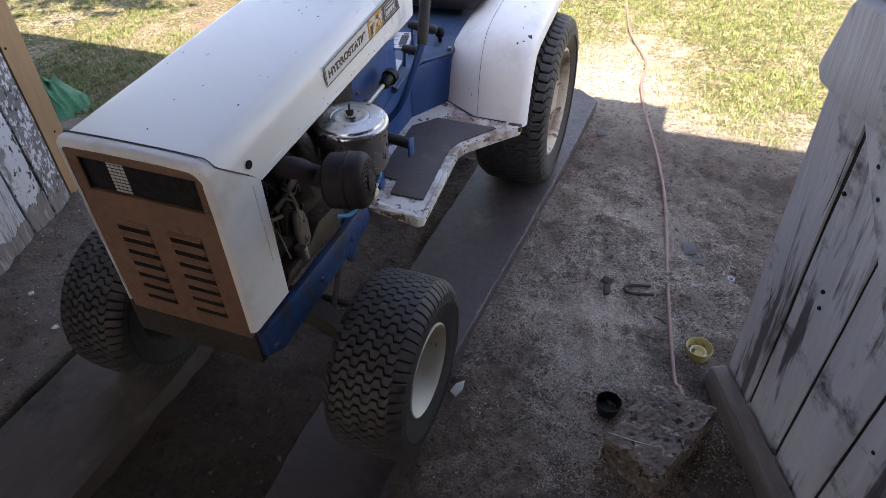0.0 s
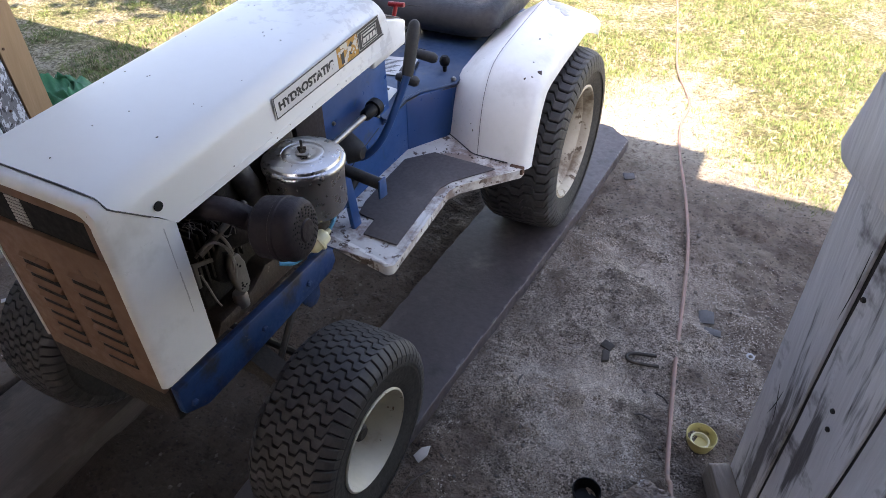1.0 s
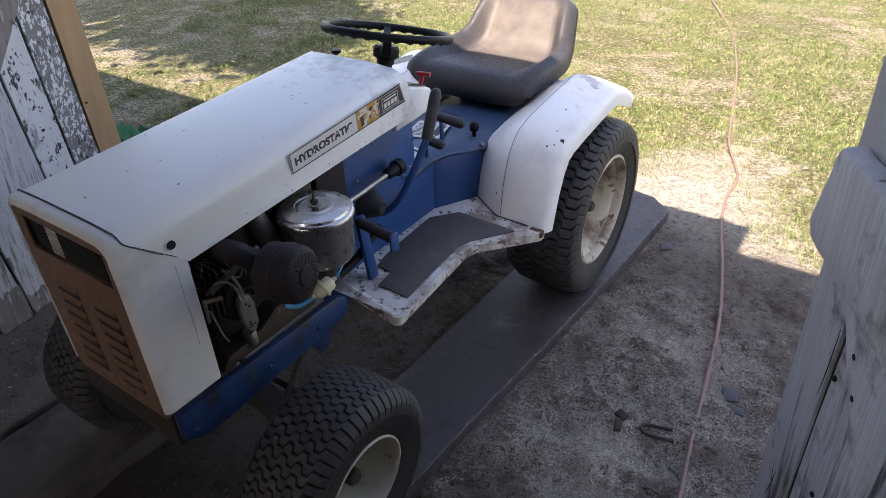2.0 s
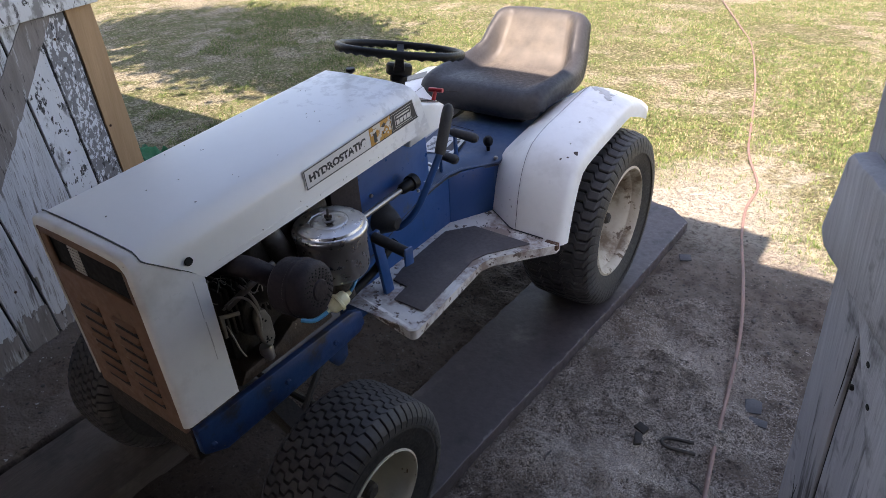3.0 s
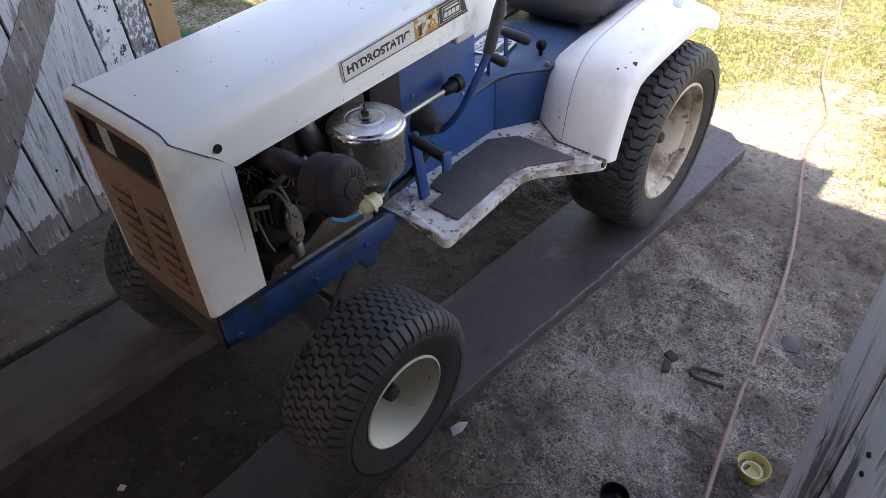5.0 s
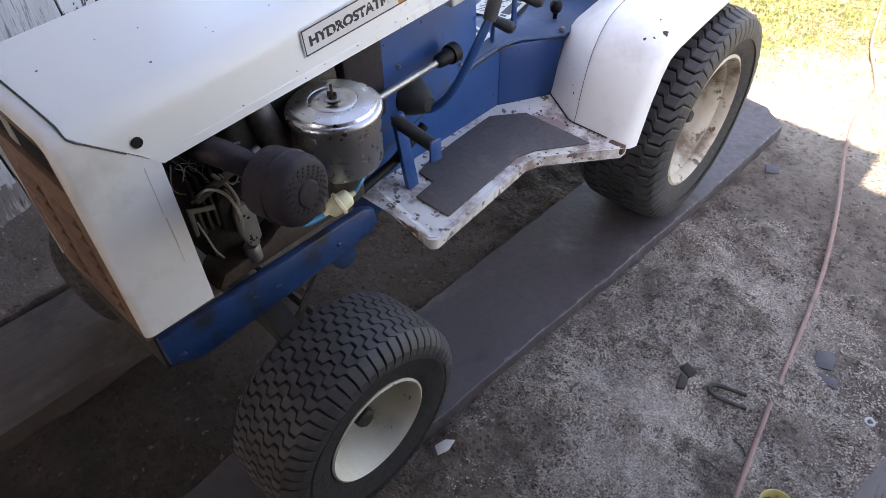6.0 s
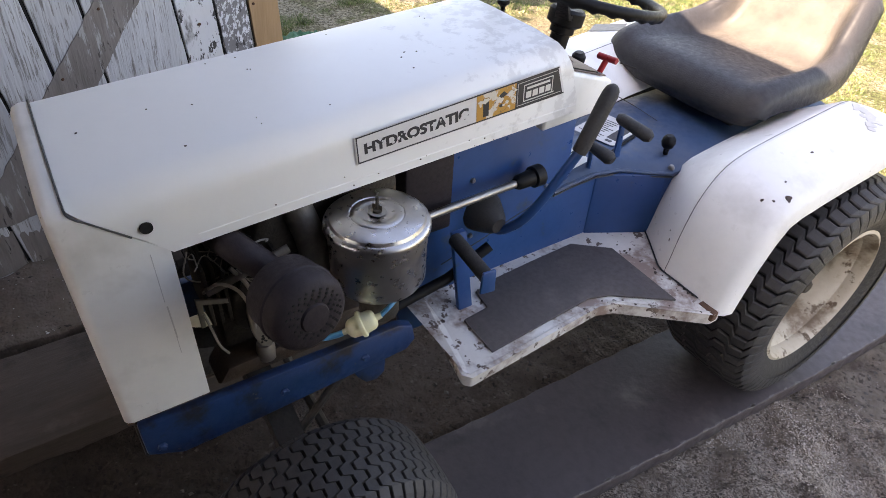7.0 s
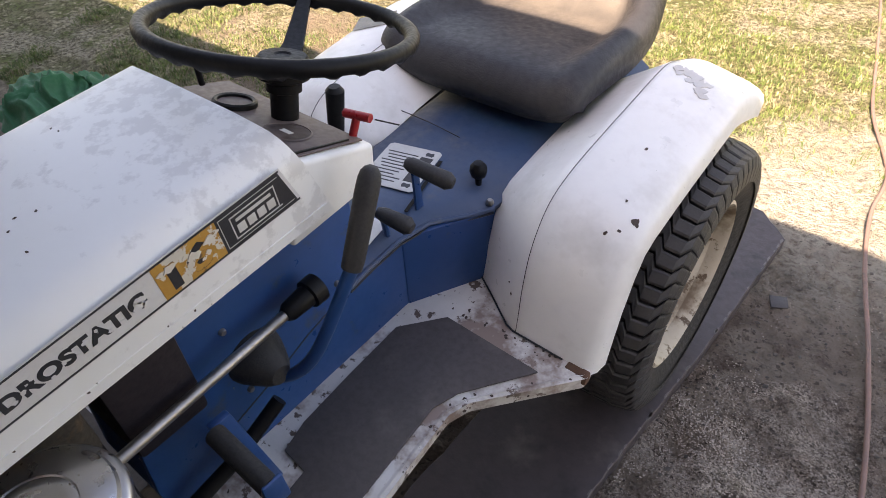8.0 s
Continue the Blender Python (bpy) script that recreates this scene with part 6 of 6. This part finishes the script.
tp = part("green_tarp", tarp(), GREEN)
tp.data.set_sharp_from_angle(angle=radians(120))
tp.matrix_world = pose(-2.20, 0.965, 0.0, 0, 0, -14)
tagged(tp, "crumpled green cloth heaped on the ground by the post", "tarp")


# ---- loose grit, grass and litter ----
def grit(name, count, place, size, material, label, seed, flat_=0.6):
    """Many small stones as one mesh."""
    rnd = random.Random(seed)
    verts, faces = [], []
    base = [(1, 0, 0), (0.2, 0.95, 0.1), (-0.9, 0.3, -0.1), (-0.3, -0.9, 0.1), (0.1, 0.1, 0.9), (0, 0, -0.8)]
    tri = [(0, 1, 4), (1, 2, 4), (2, 3, 4), (3, 0, 4), (1, 0, 5), (2, 1, 5), (3, 2, 5), (0, 3, 5)]
    while len(verts) < count * 6:
        p = place(rnd)
        if p is None:
            continue
        x, y = p
        s_ = size(rnd)
        rz, sq = rnd.uniform(0, 6.28), rnd.uniform(0.6, 1.3)
        z = ground_z(x, y) + s_ * 0.25
        o = len(verts)
        c, sn = math.cos(rz), math.sin(rz)
        for bx, by, bz in base:
            jx, jy = bx * s_ * sq * rnd.uniform(0.8, 1.2), by * s_ / sq * rnd.uniform(0.8, 1.2)
            verts.append((x + jx * c - jy * sn, y + jx * sn + jy * c, z + bz * s_ * flat_))
        faces += [(a + o, b_ + o, c_ + o) for a, b_, c_ in tri]
    me = bpy.data.meshes.new(name)
    me.from_pydata(verts, [], faces)
    me.materials.append(material)
    return tagged(new(name, me), label, name.replace("_", " "), kind="stuff")


def in_heap(rnd):
    x, y = rnd.gauss(0.43, 0.20), rnd.gauss(0.66, 0.32)
    if x < 0.12 + 0.06 * (y - 0.3) or x > 1.0 or y < -0.2 or smooth_noise(x, y, 3.2, 4.4) + 0.8 * smooth_noise(x, y, 9.0, 1.4) < rnd.uniform(-0.25, 0.30):
        return None
    if math.exp(-((x - 0.24) / 0.13) ** 2 - ((y - 0.30) / 0.20) ** 2) > rnd.random():
        return None
    return x, y


def on_floor(rnd):
    x, y = rnd.uniform(-1.5, 0.95), rnd.uniform(-0.7, 2.2)
    if -0.9 < x < -0.54 or -0.18 < x < 0.16:
        return None
    return x, y


grit("wood_ash_grit", 40000, in_heap, lambda r: r.uniform(0.0010, 0.0028), ASH, "pale grey grit strewn beside the runner board", 3)
grit("pebbles", 2200, on_floor, lambda r: r.choice((0.002, 0.002, 0.003, 0.006)) * r.uniform(0.7, 1.3), PEB, "small stones scattered over the bare earth", 8)


def by_left_door(rnd):
    x, y = -0.90 - 0.5 * rnd.random(), rnd.uniform(-0.8, 0.65)
    return None if smooth_noise(x, y, 6.0, 3.3) < rnd.uniform(-0.5, 0.3) else (x, y)


grit("paint_crumbs", 420, by_left_door, lambda r: r.choice((0.0014, 0.002, 0.002, 0.0034)) * r.uniform(0.7, 1.3), DECALW, "pale paint crumbs strewn on the floor below the door", 17, 0.3)


def lawn_place(rnd):
    y = 0.95 + 7.05 * rnd.random() ** 1.35
    x = rnd.uniform(-3.2 - 0.55 * (y - 1.6) * 1.4, 1.3 + 0.3 * (y - 1.6))
    if y - 0.5 * min(0.0, x + 0.6) < 1.50 + 0.45 * rnd.random() + 0.60 * math.exp(-((x - 0.16) / 0.36) ** 2):
        return None
    if -2.35 < x < -1.0 and y < 2.3 and smooth_noise(x, y, 2.4, 7.7) + 0.4 * smooth_noise(x, y, 7.0, 1.1) < 0.05 and rnd.random() < 0.75:
        return None
    if ((x - 0.30) / 0.34) ** 2 + ((y - 2.28) / 0.50) ** 2 < rnd.uniform(0.2, 1.5) and rnd.random() < 0.8:
        return None
    d = 1.3 * smooth_noise(x, y, 1.1, 6.0) + 0.9 * smooth_noise(x, y, 4.5, 2.5)
    if d < rnd.uniform(-0.50, 0.15) + 0.35 * max(0.0, min(1.0, (3.4 - y) / 1.4)):
        return None
    return x, y


def grass(name, count, material, seed, tall, label):
    rnd = random.Random(seed)
    verts, faces = [], []
    n = 0
    while n < count:
        p = lawn_place(rnd)
        if p is None:
            continue
        for _ in range(rnd.randint(2, 5)):
            x, y = p[0] + rnd.gauss(0, 0.012), p[1] + rnd.gauss(0, 0.012)
            a, h, w_ = rnd.uniform(0, 6.28), tall * rnd.uniform(0.35, 1.5), rnd.uniform(0.0010, 0.0022)
            lean = rnd.uniform(0.3, 1.3) * h
            z = ground_z(x, y)
            c, s_ = math.cos(a), math.sin(a)
            o = len(verts)
            verts += [(x - s_ * w_, y + c * w_, z), (x + s_ * w_, y - c * w_, z), (x + c * lean * 0.4 + s_ * w_ * 0.8, y + s_ * lean * 0.4 - c * w_ * 0.8, z + h * 0.6), (x + c * lean * 0.4 - s_ * w_ * 0.8, y + s_ * lean * 0.4 + c * w_ * 0.8, z + h * 0.6), (x + c * lean, y + s_ * lean, z + h * 0.85)]
            faces += [(o, o + 1, o + 2, o + 3), (o + 3, o + 2, o + 4)]
            n += 1
    me = bpy.data.meshes.new(name)
    me.from_pydata(verts, [], faces)
    me.materials.append(material)
    return tagged(new(name, me), label, "grass", kind="stuff")


grass("dry_grass", 130000, STRAW, 11, 0.0125, "short dry yellow grass of the lawn")
grass("green_grass", 240000, GRASS, 12, 0.0165, "short green grass of the lawn")


# ---- the tree whose crown shades the lawn ----
def shade_tree(x, y, centre, radii, seed):
    rnd = random.Random(seed)
    e = thing("tree", (x, y, 0), "leafy tree standing beside the barn", "tree")
    c0 = Vector(centre) - Vector((x, y, 0))
    part("trunk", tube(spline([(0, 0, -0.1), (0.05, 0.02, 1.2), (c0.x * 0.25, c0.y * 0.3, 2.4), (c0.x * 0.6, c0.y * 0.7, c0.z - 0.5), tuple(c0)], 5), 0.1, 12, radii=[0.16 - 0.0058 * k for k in range(21)]), BARK, e)
    verts, faces = [], []
    for k in range(24):
        tip = c0 + Vector((rnd.uniform(-0.85, 0.85) * radii[0], rnd.uniform(-0.8, 0.8) * radii[1], rnd.uniform(-0.6, 0.8) * radii[2]))
        start = c0 * rnd.uniform(0.6, 0.95)
        part("limb", tube(spline([start, (start + tip) / 2 + Vector((0, 0, 0.12)), tip], 4), 0.03, 6, radii=[0.016 - 0.0013 * q for q in range(9)]), BARK, e)
        for q in range(620):
            p = tip + Vector((rnd.gauss(0, 0.26), rnd.gauss(0, 0.22), rnd.gauss(0, 0.2)))
            a, t_ = rnd.uniform(0, 6.28), rnd.uniform(-0.8, 0.8)
            d = Vector((math.cos(a), math.sin(a), t_)) * rnd.uniform(0.06, 0.10)
            s_ = d.cross(Vector((rnd.uniform(-1, 1), rnd.uniform(-1, 1), 1))).normalized() * 0.046
            o = len(verts)
            verts += [tuple(p), tuple(p + d * 0.5 + s_), tuple(p + d), tuple(p + d * 0.5 - s_)]
            faces.append((o, o + 1, o + 2, o + 3))
    me = bpy.data.meshes.new("crown")
    me.from_pydata(verts, [], faces)
    me.materials.append(LEAF)
    new("crown", me).parent = e
    return e


shade_tree(-4.75, -0.75, (-3.65, -0.40, 4.0), (1.9, 0.80, 0.6), 6)
